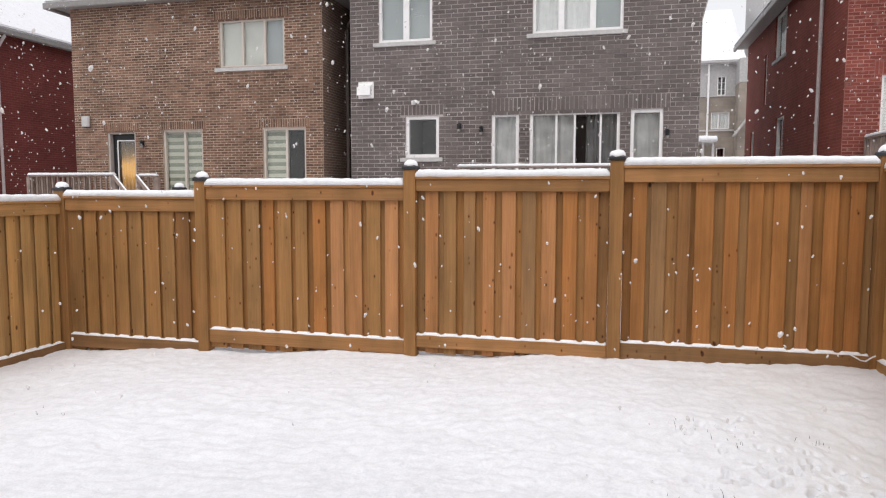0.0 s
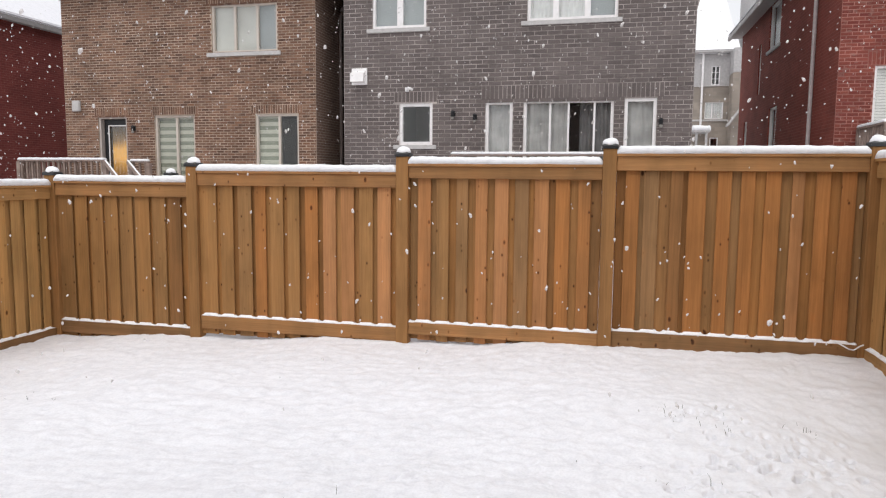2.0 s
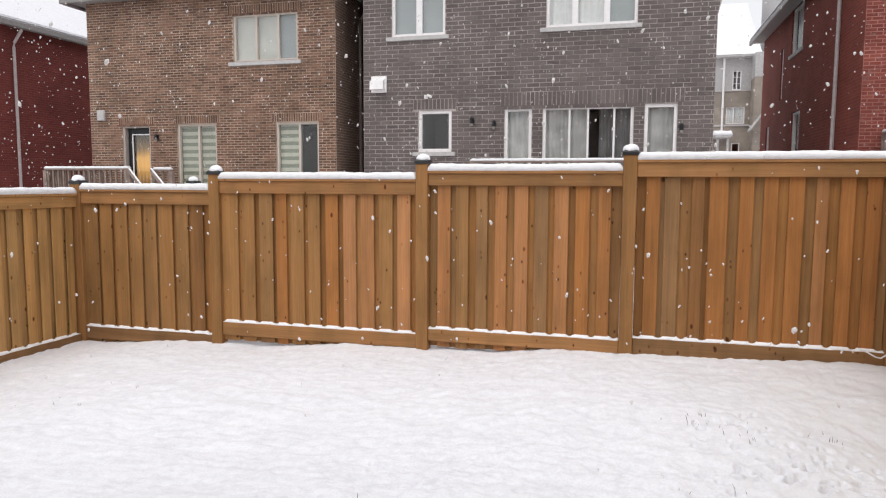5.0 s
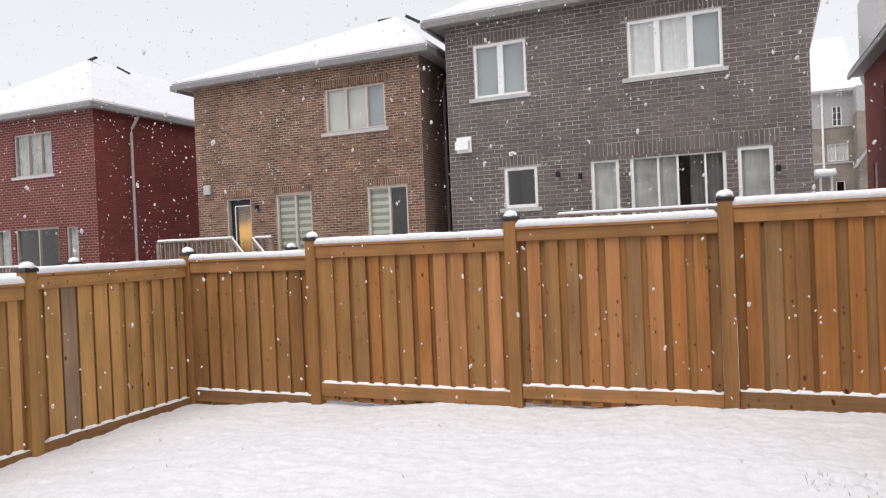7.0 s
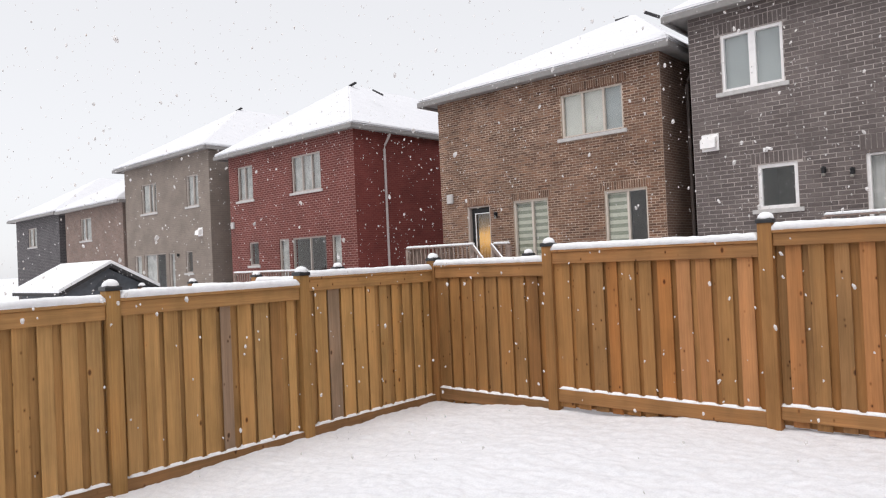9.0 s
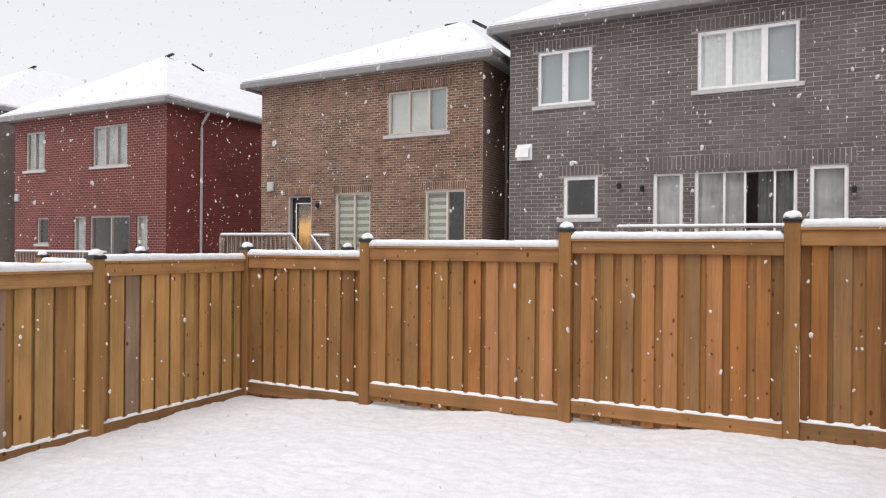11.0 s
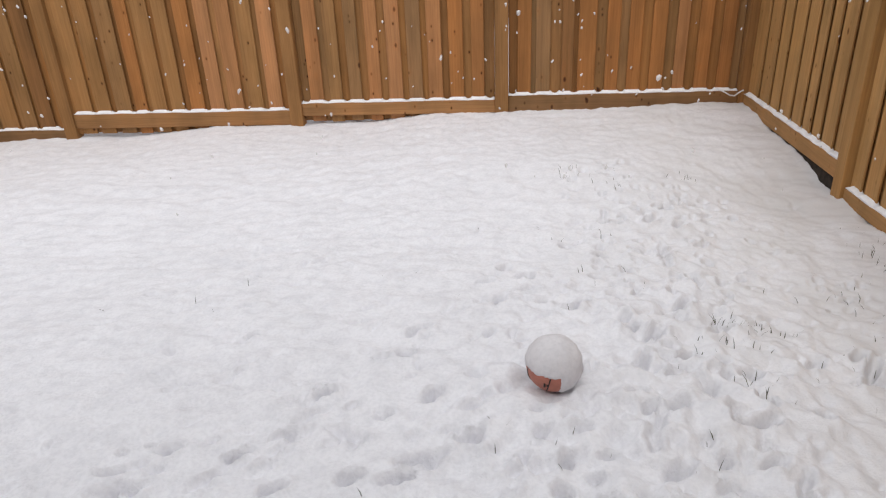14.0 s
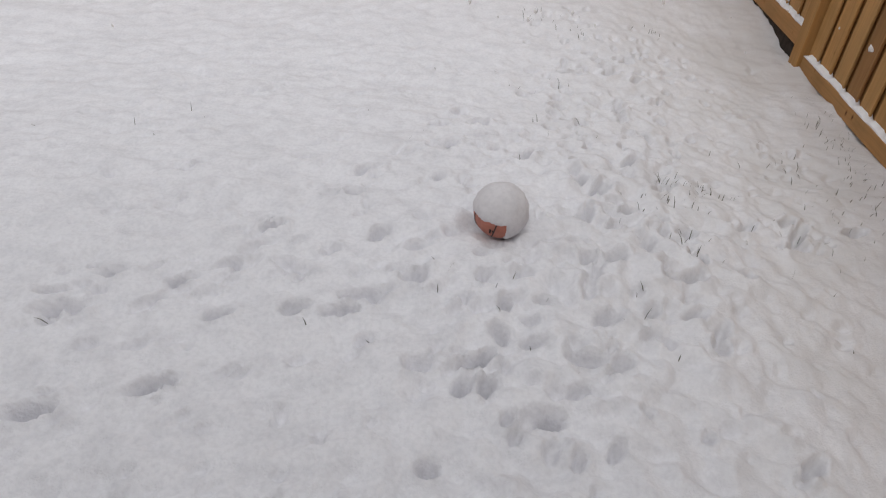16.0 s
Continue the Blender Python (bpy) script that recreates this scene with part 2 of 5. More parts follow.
FAR_BROWN = far_brick("far_brown_brick", (0.25, 0.175, 0.145), (0.2, 0.145, 0.125), (0.31, 0.26, 0.23), 0.21, 0.067)
STONE = far_brick("beige_stone", (0.37, 0.315, 0.265), (0.3, 0.262, 0.225), (0.34, 0.305, 0.27), 0.4, 0.2)
SIDING = plain("grey_siding", (0.46, 0.445, 0.44), 0.6)
CREAM = plain("cream_vinyl", (0.62, 0.55, 0.485), 0.45, 0.06)
TAUPE = plain("taupe_vinyl", (0.47, 0.41, 0.375), 0.5, 0.06)
FROSTED = plain("frosted_lamp_glass", (0.3, 0.285, 0.26), 0.3, 0.05)
SOIL = plain("wet_dark_soil", (0.035, 0.026, 0.02), 0.95, 0.4, 24, bump=0.6)
WHITE = plain("white_vinyl", (0.9, 0.875, 0.87), 0.4, 0.05)
SILL = plain("precast_sill", (0.52, 0.5, 0.49), 0.85, 0.1, 14)
SOFFIT = plain("grey_soffit", (0.288, 0.272, 0.264), 0.6, 0.08)
EAVE = plain("pale_eave_metal", (0.34, 0.315, 0.305), 0.5, 0.1)
GUTTER = plain("taupe_gutter", (0.247, 0.232, 0.225), 0.4, 0.1)
PIPE = plain("pale_downspout", (0.5, 0.44, 0.43), 0.45)
DARK_PIPE = plain("brown_downspout", (0.21, 0.165, 0.15), 0.45)
BLACK = plain("black_metal", (0.02, 0.02, 0.022), 0.4)
SHINGLE = plain("dark_shingles", (0.05, 0.048, 0.05), 0.95, 0.3, 30, bump=0.5)
CURTAIN = plain("sheer_curtain", (0.77, 0.775, 0.765), 0.9, 0.1)
DIM_CURTAIN = plain("grey_curtain", (0.47, 0.465, 0.455), 0.9, 0.25, 3)
DARK_CURTAIN = plain("dark_curtain", (0.2, 0.195, 0.195), 0.9, 0.25, 3)
# reflected sky painted behind the charcoal house's panes; grey screen in the brown house
GREY_BACKING = plain("blue_grey_backing", (0.4, 0.43, 0.435), 0.9, 0.08, 2)
PALE_SHADE = plain("pale_shade", (0.62, 0.62, 0.575), 0.9, 0.1, 2)
BLIND = plain("white_blind", (0.86, 0.85, 0.82), 0.8, 0.05)
ZEBRA_LIGHT = plain("blind_fabric", (0.56, 0.56, 0.47), 0.9, 0.06)
ZEBRA_DARK = plain("blind_gauze", (0.27, 0.29, 0.225), 0.9, 0.1)
ROOM = plain("room_wall", (0.22, 0.2, 0.19), 0.9)
DECK = plain("weathered_deck_wood", (0.27, 0.205, 0.175), 0.8, 0.25, 6)
SHED_WALL = plain("slate_shed_wall", (0.1, 0.11, 0.125), 0.7)
GRASS = plain("winter_grass", (0.075, 0.07, 0.04), 0.8, 0.5, 30)
RUBBER = plain("orange_rubber", (0.45, 0.17, 0.12), 0.55, 0.15, 25)
SEAM = plain("black_seam", (0.03, 0.025, 0.025), 0.6)
CORD = plain("white_cord", (0.8, 0.8, 0.8), 0.5)

GLASS, gn, gl, gp = nodes_of("window_glass", 0.03, 0, 0.5)
clear_glass, shine, blend, fres = (gn.new("ShaderNodeBsdfTransparent"), gn.new("ShaderNodeBsdfGlossy"),
                                   gn.new("ShaderNodeMixShader"), gn.new("ShaderNodeLayerWeight"))
clear_glass.inputs[0].default_value = (0.97, 0.975, 0.97, 1)
shine.inputs["Roughness"].default_value = 0.02
fres.inputs[0].default_value = 0.3
gloss = gn.new("ShaderNodeMapRange")
gloss.inputs["To Min"].default_value, gloss.inputs["To Max"].default_value = 0.045, 0.085
for a, b in ((fres.outputs["Facing"], gloss.inputs[0]), (gloss.outputs[0], blend.inputs[0]), (clear_glass.outputs[0], blend.inputs[1]), (shine.outputs[0], blend.inputs[2]),
             (blend.outputs[0], gn["Material Output"].inputs[0])):
    gl.new(a, b)

# emission ramp paints the warm glow of the lit room; no lamp stands there
ROOM_GLOW, ln, ll, lp = nodes_of("lit_room_glow", 0.6)
lp.inputs["Base Color"].default_value = (0.12, 0.06, 0.02, 1)
glow = ln.new("ShaderNodeSeparateXYZ")
ll.new(ln.new("ShaderNodeTexCoord").outputs["Generated"], glow.inputs[0])
lift = ln.new("ShaderNodeMath")
lift.operation = "MULTIPLY_ADD"
lift.inputs[1].default_value = 0.16
ll.new(noise_at(ln, ll, ln.new("ShaderNodeNewGeometry").outputs["Position"], 5.0, (1, 1, 0.5)), lift.inputs[0])
ll.new(glow.outputs[2], lift.inputs[2])
ll.new(ramp(ln, ll, lift.outputs[0], [(0.2, (0.1, 0.06, 0.03)), (0.42, (0.32, 0.17, 0.06)), (0.6, (0.95, 0.5, 0.13)), (0.74, (0.9, 0.48, 0.13)), (0.84, (0.2, 0.14, 0.08)), (1.0, (0.06, 0.06, 0.06))]), lp.inputs["Emission Color"])
lp.inputs["Emission Strength"].default_value = 0.6


# ---------------------------------------------------------------- building blocks
class Shape:
    """Points and faces that grow into one mesh."""

    def __init__(self):
        self.v, self.f = [], []

    def add(self, verts, faces):
        k = len(self.v)
        self.v += [tuple(p) for p in verts]
        self.f += [tuple(i + k for i in q) for q in faces]
        return self

    def box(self, x0, x1, y0, y1, z0, z1, b=0.0):
        if not b:
            c = [(x, y, z) for x in (x0, x1) for y in (y0, y1) for z in (z0, z1)]
            return self.add(c, [(0, 1, 3, 2), (4, 6, 7, 5), (0, 4, 5, 1), (2, 3, 7, 6), (0, 2, 6, 4), (1, 5, 7, 3)])
        v, at = [], {}
        lim = ((x0, x1), (y0, y1), (z0, z1))
        for i in range(8):
            s = ((i >> 2) & 1, (i >> 1) & 1, i & 1)
            for ax in range(3):
                at[i, ax] = len(v)
                v.append([lim[k][s[k]] + (0 if k == ax else (b if not s[k] else -b)) for k in range(3)])
        f = []
        for ax, bits in ((0, (2, 1)), (1, (4, 1)), (2, (4, 2))):
            top = (4, 2, 1)[ax]
            for side in (0, top):
                q = [side, side | bits[0], side | bits[0] | bits[1], side | bits[1]]
                f.append([at[i, ax] for i in q])
        for ax, bit in ((0, 4), (1, 2), (2, 1)):
            o = [k for k in range(3) if k != ax]
            ob = [(4, 2, 1)[k] for k in o]
            for m in (0, ob[0], ob[1], ob[0] | ob[1]):
                f.append([at[m, o[0]], at[m | bit, o[0]], at[m | bit, o[1]], at[m, o[1]]])
        for i in range(8):
            f.append([at[i, 0], at[i, 1], at[i, 2]])
        return self.add(v, f)

    def lathe(self, x, y, rings, n=12, start=0.0):
        """Rings of (radius, height) round an upright axis, closed at both ends."""
        v = [(x + r * math.cos(start + 2 * math.pi * i / n), y + r * math.sin(start + 2 * math.pi * i / n), z) for r, z in rings for i in range(n)]
        f = [(k * n + i, k * n + (i + 1) % n, (k + 1) * n + (i + 1) % n, (k + 1) * n + i) for k in range(len(rings) - 1) for i in range(n)]
        f += [tuple(range(n))[::-1], tuple((len(rings) - 1) * n + i for i in range(n))]
        return self.add(v, f)

    def tube(self, pts, r, n=8):
        pts = [Vector(p) for p in pts]
        v = []
        for i, p in enumerate(pts):
            d = (pts[min(i + 1, len(pts) - 1)] - pts[max(i - 1, 0)]).normalized()
            a = d.orthogonal() if abs(d.z) > 0.95 else d.cross(Vector((0, 0, 1)))
            a.normalize()
            c = d.cross(a)
            v += [p + r * (a * math.cos(2 * math.pi * k / n) + c * math.sin(2 * math.pi * k / n)) for k in range(n)]
        f = [(i * n + k, i * n + (k + 1) % n, (i + 1) * n + (k + 1) % n, (i + 1) * n + k) for i in range(len(pts) - 1) for k in range(n)]
        f += [tuple(range(n)), tuple((len(pts) - 1) * n + k for k in range(n))]
        return self.add(v, f)

    def mesh(self, name, material, smooth=False):
        me = bpy.data.meshes.new(name)
        me.from_pydata(self.v, [], self.f)
        bm = bmesh.new()
        bm.from_mesh(me)
        if len(self.f) < 40000:
            bmesh.ops.recalc_face_normals(bm, faces=bm.faces)
        for q in bm.faces:
            q.smooth = smooth
        bm.to_mesh(me)
        bm.free()
        me.materials.append(material)
        return me


def part(name, shape, material, parent=None, label="", smooth=False):
    """One mesh object; its points are given in the parent's own space."""
    ob = new(name, shape if isinstance(shape, bpy.types.Mesh) else shape.mesh(name, material, smooth))
    ob.parent = parent
    return tagged(ob, label)


def thing(name, label, category, group="", kind="", m=None):
    ob = new(name)
    ob.empty_display_size = 0.2
    ob.matrix_basis = m or Matrix()
    return tagged(ob, label, category, group, kind)


def wob(x, y, z=0.0, s=1.0):
    return noise.noise(Vector((x * s, y * s, z)))


# ---------------------------------------------------------------- ground: one sheet of snow
LEVELS = ((-7.36, 7.2, -0.67), (-5.2, 7.2, -0.57), (-2.35, 7.2, -0.45), (0.05, 7.2, -0.34), (2.7, 7.2, -0.28), (-7.36, 4.7, -0.69),
          (-7.36, 2.2, -0.74), (2.72, 5.9, -0.355), (2.72, 4.65, -0.455), (2.72, 3.2, -0.47), (2.72, 1.0, -0.55), (0.27, 1.84, -0.2), (0.6, 4.5, -0.25),
          (0, 0, -0.2), (-1.5, 1.5, -0.23), (-3.5, 3.8, -0.42), (-3, 0, -0.4), (-7.4, -1, -0.7), (-6, 15, -0.3), (-20, 12, -0.6), (5, 15, -0.1))


def ground_at(x, y):
    w = s = 0.0
    for a, b, z in LEVELS:
        k = 1 / ((x - a) ** 2 + (y - b) ** 2 + 0.05) ** 1.6
        w, s = w + k, s + k * z
    return s / w


rng = random.Random(4)
# trodden prints: place, half length, turn
TRAIL = [(-1.41, 1.29, 0.048, 0.3), (-1.33, 1.2, 0.084, 0.4), (-1.23, 1.42, 0.052, 0.3), (-0.96, 1.41, 0.036, 0.3), (-0.78, 1.53, 0.028, 0.2), (-0.76, 1.23, 0.04, 0.6),
         (-0.41, 1.64, 0.035, 0.3), (-0.49, 1.29, 0.04, 0.3), (-0.31, 1.29, 0.06, 0.2), (-0.23, 1.4, 0.088, 0.3), (-0.87, 0.88, 0.07, 0.6), (-1.21, 0.75, 0.07, 0.4),
         (-0.34, 2.3, 0.055, 0.4), (-0.49, 2.06, 0.033, 0.2), (-0.38, 2.09, 0.036, 0.2), (-0.69, 1.8, 0.037, 0.5), (-0.05, 1.7, 0.045, 0.6), (-1.19, 2.28, 0.033, 0.3)]
NEAR_PRINTS = [(0.31, 1.39, 0.034, 1.0), (0.4, 1.33, 0.028, -0.2), (0.6, 1.15, 0.073, 0.1), (0.73, 1.15, 0.042, 0.7), (0.86, 1.31, 0.032, 0.5), (0.24, 0.98, 0.04, 1.1), (0.16, 0.96, 0.035, 0.7),
               (0.55, 0.98, 0.053, 0.5), (0.45, 0.86, 0.04, 0.4), (0.33, 0.76, 0.026, 0.9), (0.53, 0.71, 0.04, 1.3), (0.06, 0.63, 0.034, 0.6), (0.31, 0.84, 0.028, 1.0), (0.24, 1.11, 0.045, 1.0)]
FAR_PRINTS = [(0.9, 1.45, 0.03, 0.8), (1.12, 1.69, 0.07, 0.5), (1.13, 2.4, 0.085, 0.8), (0.92, 2.15, 0.05, 0.7), (1.83, 2.28, 0.12, 1.0), (2.18, 2.41, 0.06, 0.4), (1.02, 2.67, 0.06, 0.8),
              (0.89, 3.39, 0.04, -0.7), (0.19, 2.92, 0.055, 0.6), (-0.02, 2.85, 0.034, 0.7), (0.78, 2.29, 0.055, 1.0), (0.63, 1.82, 0.042, 0.7), (1.53, 2.23, 0.08, 0.7), (1.17, 1.85, 0.04, 0.6)]
SCUFFS = [(1.02, 1.66), (0.79, 1.74), (1.4, 1.8), (1.81, 2.39), (1.78, 2.16), (1.16, 2.03), (0.67, 3.29), (1.07, 3.24), (0.7, 2.06), (0.2, 2.76), (0.05, 2.62), (-0.22, 1.78),
          (1.48, 4.2), (1.08, 3.86), (0.84, 3.79), (-0.06, 1.5), (0.47, 2.6), (1.07, 1.45), (1.35, 0.84), (1.16, 1.38), (0.71, 1.37), (0.18, 1.08)]
FAR_PRINTS += [(x, y, rng.uniform(0.035, 0.065), rng.uniform(0.2, 1.1)) for x, y in SCUFFS]
PRINTS = [(0.287, 1.86, 0.17, 0.15, 0.2, 0.014)]
for x, y, a, turn in TRAIL + NEAR_PRINTS + FAR_PRINTS:
    b = min(a * 0.7, rng.uniform(0.019, 0.029))
    PRINTS.append((x, y, a, b, turn, 1.55 * b))
    for k in range(rng.choice((0, 1, 1, 2))):
        PRINTS.append((x + rng.gauss(0, 0.07), y + rng.gauss(0, 0.06), rng.uniform(0.015, 0.032), rng.uniform(0.012, 0.022), turn + rng.gauss(0, 0.4), rng.uniform(0.01, 0.024)))
for k in range(46):
    u = rng.random()
    PRINTS.append((-1.9 + 2.0 * u + rng.gauss(0, 0.16), 0.95 + 0.85 * u + rng.gauss(0, 0.17), rng.uniform(0.02, 0.05), rng.uniform(0.015, 0.028),
                   rng.uniform(0.1, 0.7), rng.uniform(0.006, 0.02)))
for k in range(240):
    u = rng.random()
    PRINTS.append((0.35 + 1.0 * u + rng.gauss(0, 0.35), 0.7 + 4.2 * u + rng.gauss(0, 0.3), rng.uniform(0.022, 0.045), rng.uniform(0.016, 0.03),
                   rng.uniform(0, 1.6), rng.uniform(0.01, 0.034)))
for k in range(420):
    PRINTS.append((rng.uniform(-2.2, 2.4), 0.35 + 3.4 * rng.random() ** 1.3, rng.uniform(0.016, 0.05), rng.uniform(0.014, 0.026), rng.uniform(0, 1.2), rng.uniform(0.003, 0.014)))


def spread(lo, inner, far):
    inner, out, d = list(inner), [], 0.03
    hi = inner[-1]
    while d < far:
        d *= 1.45
        out.append(d)
    return np.array([lo - d for d in reversed(out)] + inner + [hi + d for d in out])


def graded(lo, a, b, hi, fine, coarse):
    return np.concatenate([np.arange(lo, a, coarse), np.arange(a, b, fine), np.arange(b, hi, coarse)])


gx, gy = spread(-7.5, graded(-7.5, -1.9, 2.3, 2.85, 0.0125, 0.032), 1500), spread(-0.4, graded(-0.4, 0.5, 4.2, 7.4, 0.0125, 0.03), 1500)
GX, GY = np.meshgrid(gx, gy)
w, s = np.zeros_like(GX), np.zeros_like(GX)
for a, b, z in LEVELS:
    k = 1 / ((GX - a) ** 2 + (GY - b) ** 2 + 0.05) ** 1.6
    w, s = w + k, s + k * z
GZ = s / w
WARP = np.ones_like(GX)
inside = (GX > -7.6) & (GX < 2.95) & (GY > -0.5) & (GY < 7.5)
for j, i in zip(*np.nonzero(inside)):
    x, y = gx[i], gy[j]
    drift = wob(x * 0.8 + y * 0.3, y * 2.6, 3.0)
    warp = 0.35 * wob(x * 3, y * 3, 21.0)
    GZ[j, i] += (0.014 * drift + 0.012 * wob(x * 2.4, y * 4.5, 7.0) + 0.015 * wob(x * 5 + warp, y * 6 - warp, 1.0) + 0.013 * wob(x * 9 + warp, y * 11, 5.0)
                 + 0.006 * wob(x * 19, y * 22 + warp, 6.0) + 0.003 * wob(x * 36, y * 40, 2.0))
    WARP[j, i] = 1 + 0.6 * wob(x * 15, y * 15, 31.0) + 0.25 * wob(x * 34, y * 34, 33.0)
    tread = math.exp(-((x - 0.35 - 0.25 * y) / 0.9) ** 2) * min(1.0, max(0.0, (4.6 - y) / 2.4))
    GZ[j, i] += tread * (0.03 * wob(x * 5, y * 6, 11.0) + 0.046 * wob(x * 9, y * 10, 12.0) + 0.016 * wob(x * 21, y * 23, 13.0))
for x, y, a, b, turn, deep in PRINTS:
    u = (GX - x) * math.cos(turn) + (GY - y) * math.sin(turn)
    v = (GY - y) * math.cos(turn) - (GX - x) * math.sin(turn)
    r2 = ((u / a) ** 2 + (v / b) ** 2) * WARP
    GZ += deep * 2.5 * (0.16 * np.exp(-((np.sqrt(np.abs(r2)) - 1.5) / 0.5) ** 2) - np.exp(-np.abs(r2) ** 1.35))
nx, ny = len(gx), len(gy)
sheet = Shape()
sheet.v = list(zip(GX.ravel().tolist(), GY.ravel().tolist(), GZ.ravel().tolist()))
sheet.f = [(j * nx + i, j * nx + i + 1, (j + 1) * nx + i + 1, (j + 1) * nx + i) for j in range(ny - 1) for i in range(nx - 1)]
tagged(part("ground", sheet, SNOW, smooth=True), "lawn under trodden fresh snow with footprints", "ground", kind="structure")


# ---------------------------------------------------------------- the wooden fence
def snow_strip(m, length, v0, v1, z, height, label, notches=(), cut=0.5, seed=0.0, heap=0.0):
    """A ragged strip of settled snow along a rail, lower at the notches."""
    n, ring = max(4, int(length / (0.016 if notches else 0.035))), 9
    vs = []
    for i in range(n + 1):
        u = length * i / n
        end = min(1.0, (min(u, length - u) + 0.012) / 0.04) ** 0.5
        h = height * (1 + 0.1 * wob(u * 2, seed) + 0.09 * wob(u * 11, seed + 5)) * end
        for c in notches:
            h *= 1 - cut * math.exp(-((u - c) / 0.036) ** 4)
        lip = 0.008 * wob(u * 6, seed + 9)
        for k in range(ring):
            a = math.pi * k / (ring - 1)
            c, q = math.cos(a), math.sin(a)
            c, q = math.copysign(abs(c) ** 0.5, c), abs(q) ** 0.45
            vs.append((u, (v0 + v1) / 2 - c * ((v1 - v0) / 2 + lip), z + h * q * (1 - heap * (0.5 + 0.5 * c)) - 0.004))
    fs = [(i * ring + k, i * ring + k + 1, (i + 1) * ring + k + 1, (i + 1) * ring + k) for i in range(n) for k in range(ring - 1)]
    fs += [(i * ring, (i + 1) * ring, (i + 1) * ring + ring - 1, i * ring + ring - 1) for i in range(n)]
    fs += [tuple(range(ring)), tuple(n * ring + k for k in range(ring))]
    ob = part("snow_strip", Shape().add(vs, fs), SNOW_CAP, smooth=True)
    ob.matrix_basis = m
    return tagged(ob, label, "snow", "snow lying on the fence")


def fence_post(fence, x, y, top, size=0.14, seed=0.0, wooden=None):
    """top: the height of the snow's crown over the cap."""
    foot = ground_at(x, y) - 0.3
    t = top - 0.12
    h, e = size / 2, size / 2 + 0.012
    post = part("post", Shape().box(-h, h, -h, h, 0, t - foot, 0.006), wooden or POST, fence)
    post.matrix_basis = pose(x, y, foot, rz=rng.uniform(-1, 1))
    q, b = math.sqrt(2), t - foot
    part("post_cap", Shape().lathe(0, 0, [(e * q, b), (e * q, b + 0.034), (e * q * 0.9, b + 0.046), (e * q * 0.3, b + 0.07)], 4, math.pi / 4), CAP, post, "black metal post cap")
    rings = [(e * k, t + z + 0.043) for k, z in ((0.9, 0.0), (0.97, 0.012), (0.9, 0.036), (0.7, 0.06), (0.4, 0.074), (0.12, 0.079))]
    crown = Shape().lathe(x, y, rings, 14)
    crown.v = [(a + 0.014 * wob(a * 20, b * 20, seed), b + 0.014 * wob(a * 20, b * 20, seed + 3), c + 0.01 * wob(a * 14, b * 14, seed)) for a, b, c in crown.v]
    tagged(part("snow_dome", crown, SNOW_CAP, smooth=True), "small dome of snow on a post cap", "snow", "snow lying on the fence")


def fence_panel(fence, m, length, top, rail_low, foot_top, foot_low, period=0.245, seed=0, fronts=None, stains="", snow_high=0.085, aged=False, skirt=0.07, wet=False):
    """Runs along the local x; y points away from the yard. top: upper side of the flat cap board. fronts: the front boards' spans."""
    r = random.Random(seed)
    rails = (("top_rail", -0.02, 0.02, rail_low, top - 0.036), ("bottom_rail", -0.016, 0.02, foot_low, foot_top), ("cap_board", -0.045, 0.118, top - 0.036, top),
             ("back_rail", 0.09, 0.118, rail_low - 0.02, top - 0.05), ("back_rail", 0.09, 0.118, foot_low + 0.02, foot_top - 0.02))
    for name, v0, v1, z0, z1 in rails:
        part(name, Shape().box(0, length, v0, v1, z0, z1, 0.005), WET_RAIL if wet and name == "bottom_rail" else OLIVE_RAIL if aged else RAIL, fence).matrix_basis = m
    if not fronts:
        n = max(2, round(length / period))
        p = length / n
        fronts = [((i + 0.56) * p - 0.074 + r.uniform(-0.014, 0.014), (i + 0.56) * p + 0.074 + r.uniform(-0.014, 0.014)) for i in range(n)]
    lo, hi = foot_low - skirt, top - 0.04
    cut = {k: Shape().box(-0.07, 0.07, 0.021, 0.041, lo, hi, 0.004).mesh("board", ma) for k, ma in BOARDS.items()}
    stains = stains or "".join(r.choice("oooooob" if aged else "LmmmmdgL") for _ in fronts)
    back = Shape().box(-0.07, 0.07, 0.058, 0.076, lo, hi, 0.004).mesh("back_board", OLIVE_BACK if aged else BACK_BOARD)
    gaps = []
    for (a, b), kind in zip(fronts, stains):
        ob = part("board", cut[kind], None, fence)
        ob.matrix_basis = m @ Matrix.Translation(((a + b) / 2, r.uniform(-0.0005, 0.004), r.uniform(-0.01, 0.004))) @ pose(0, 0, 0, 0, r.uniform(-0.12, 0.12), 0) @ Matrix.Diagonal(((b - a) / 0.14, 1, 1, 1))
    edges = [0.0] + [e for q in fronts for e in q] + [length]
    for a, b in zip(edges[::2], edges[1::2]):
        lo_u, hi_u = max(0.003, a - 0.075), min(length - 0.003, b + 0.075)
        if hi_u - lo_u < 0.05:
            continue
        gaps.append((a + b) / 2)
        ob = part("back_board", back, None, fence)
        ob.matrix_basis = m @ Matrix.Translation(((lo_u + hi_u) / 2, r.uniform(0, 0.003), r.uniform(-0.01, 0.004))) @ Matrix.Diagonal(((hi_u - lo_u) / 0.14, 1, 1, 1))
    snow_strip(m, length - 0.004, -0.046, 0.119, top, snow_high, "thick strip of snow lying on the fence top", seed=seed + 0.3)
    snow_strip(m, length - 0.004, -0.014, 0.05, foot_top, 0.046, "thin scalloped ledge of snow on the bottom rail", gaps, 0.72, seed + 0.7, 0.6)


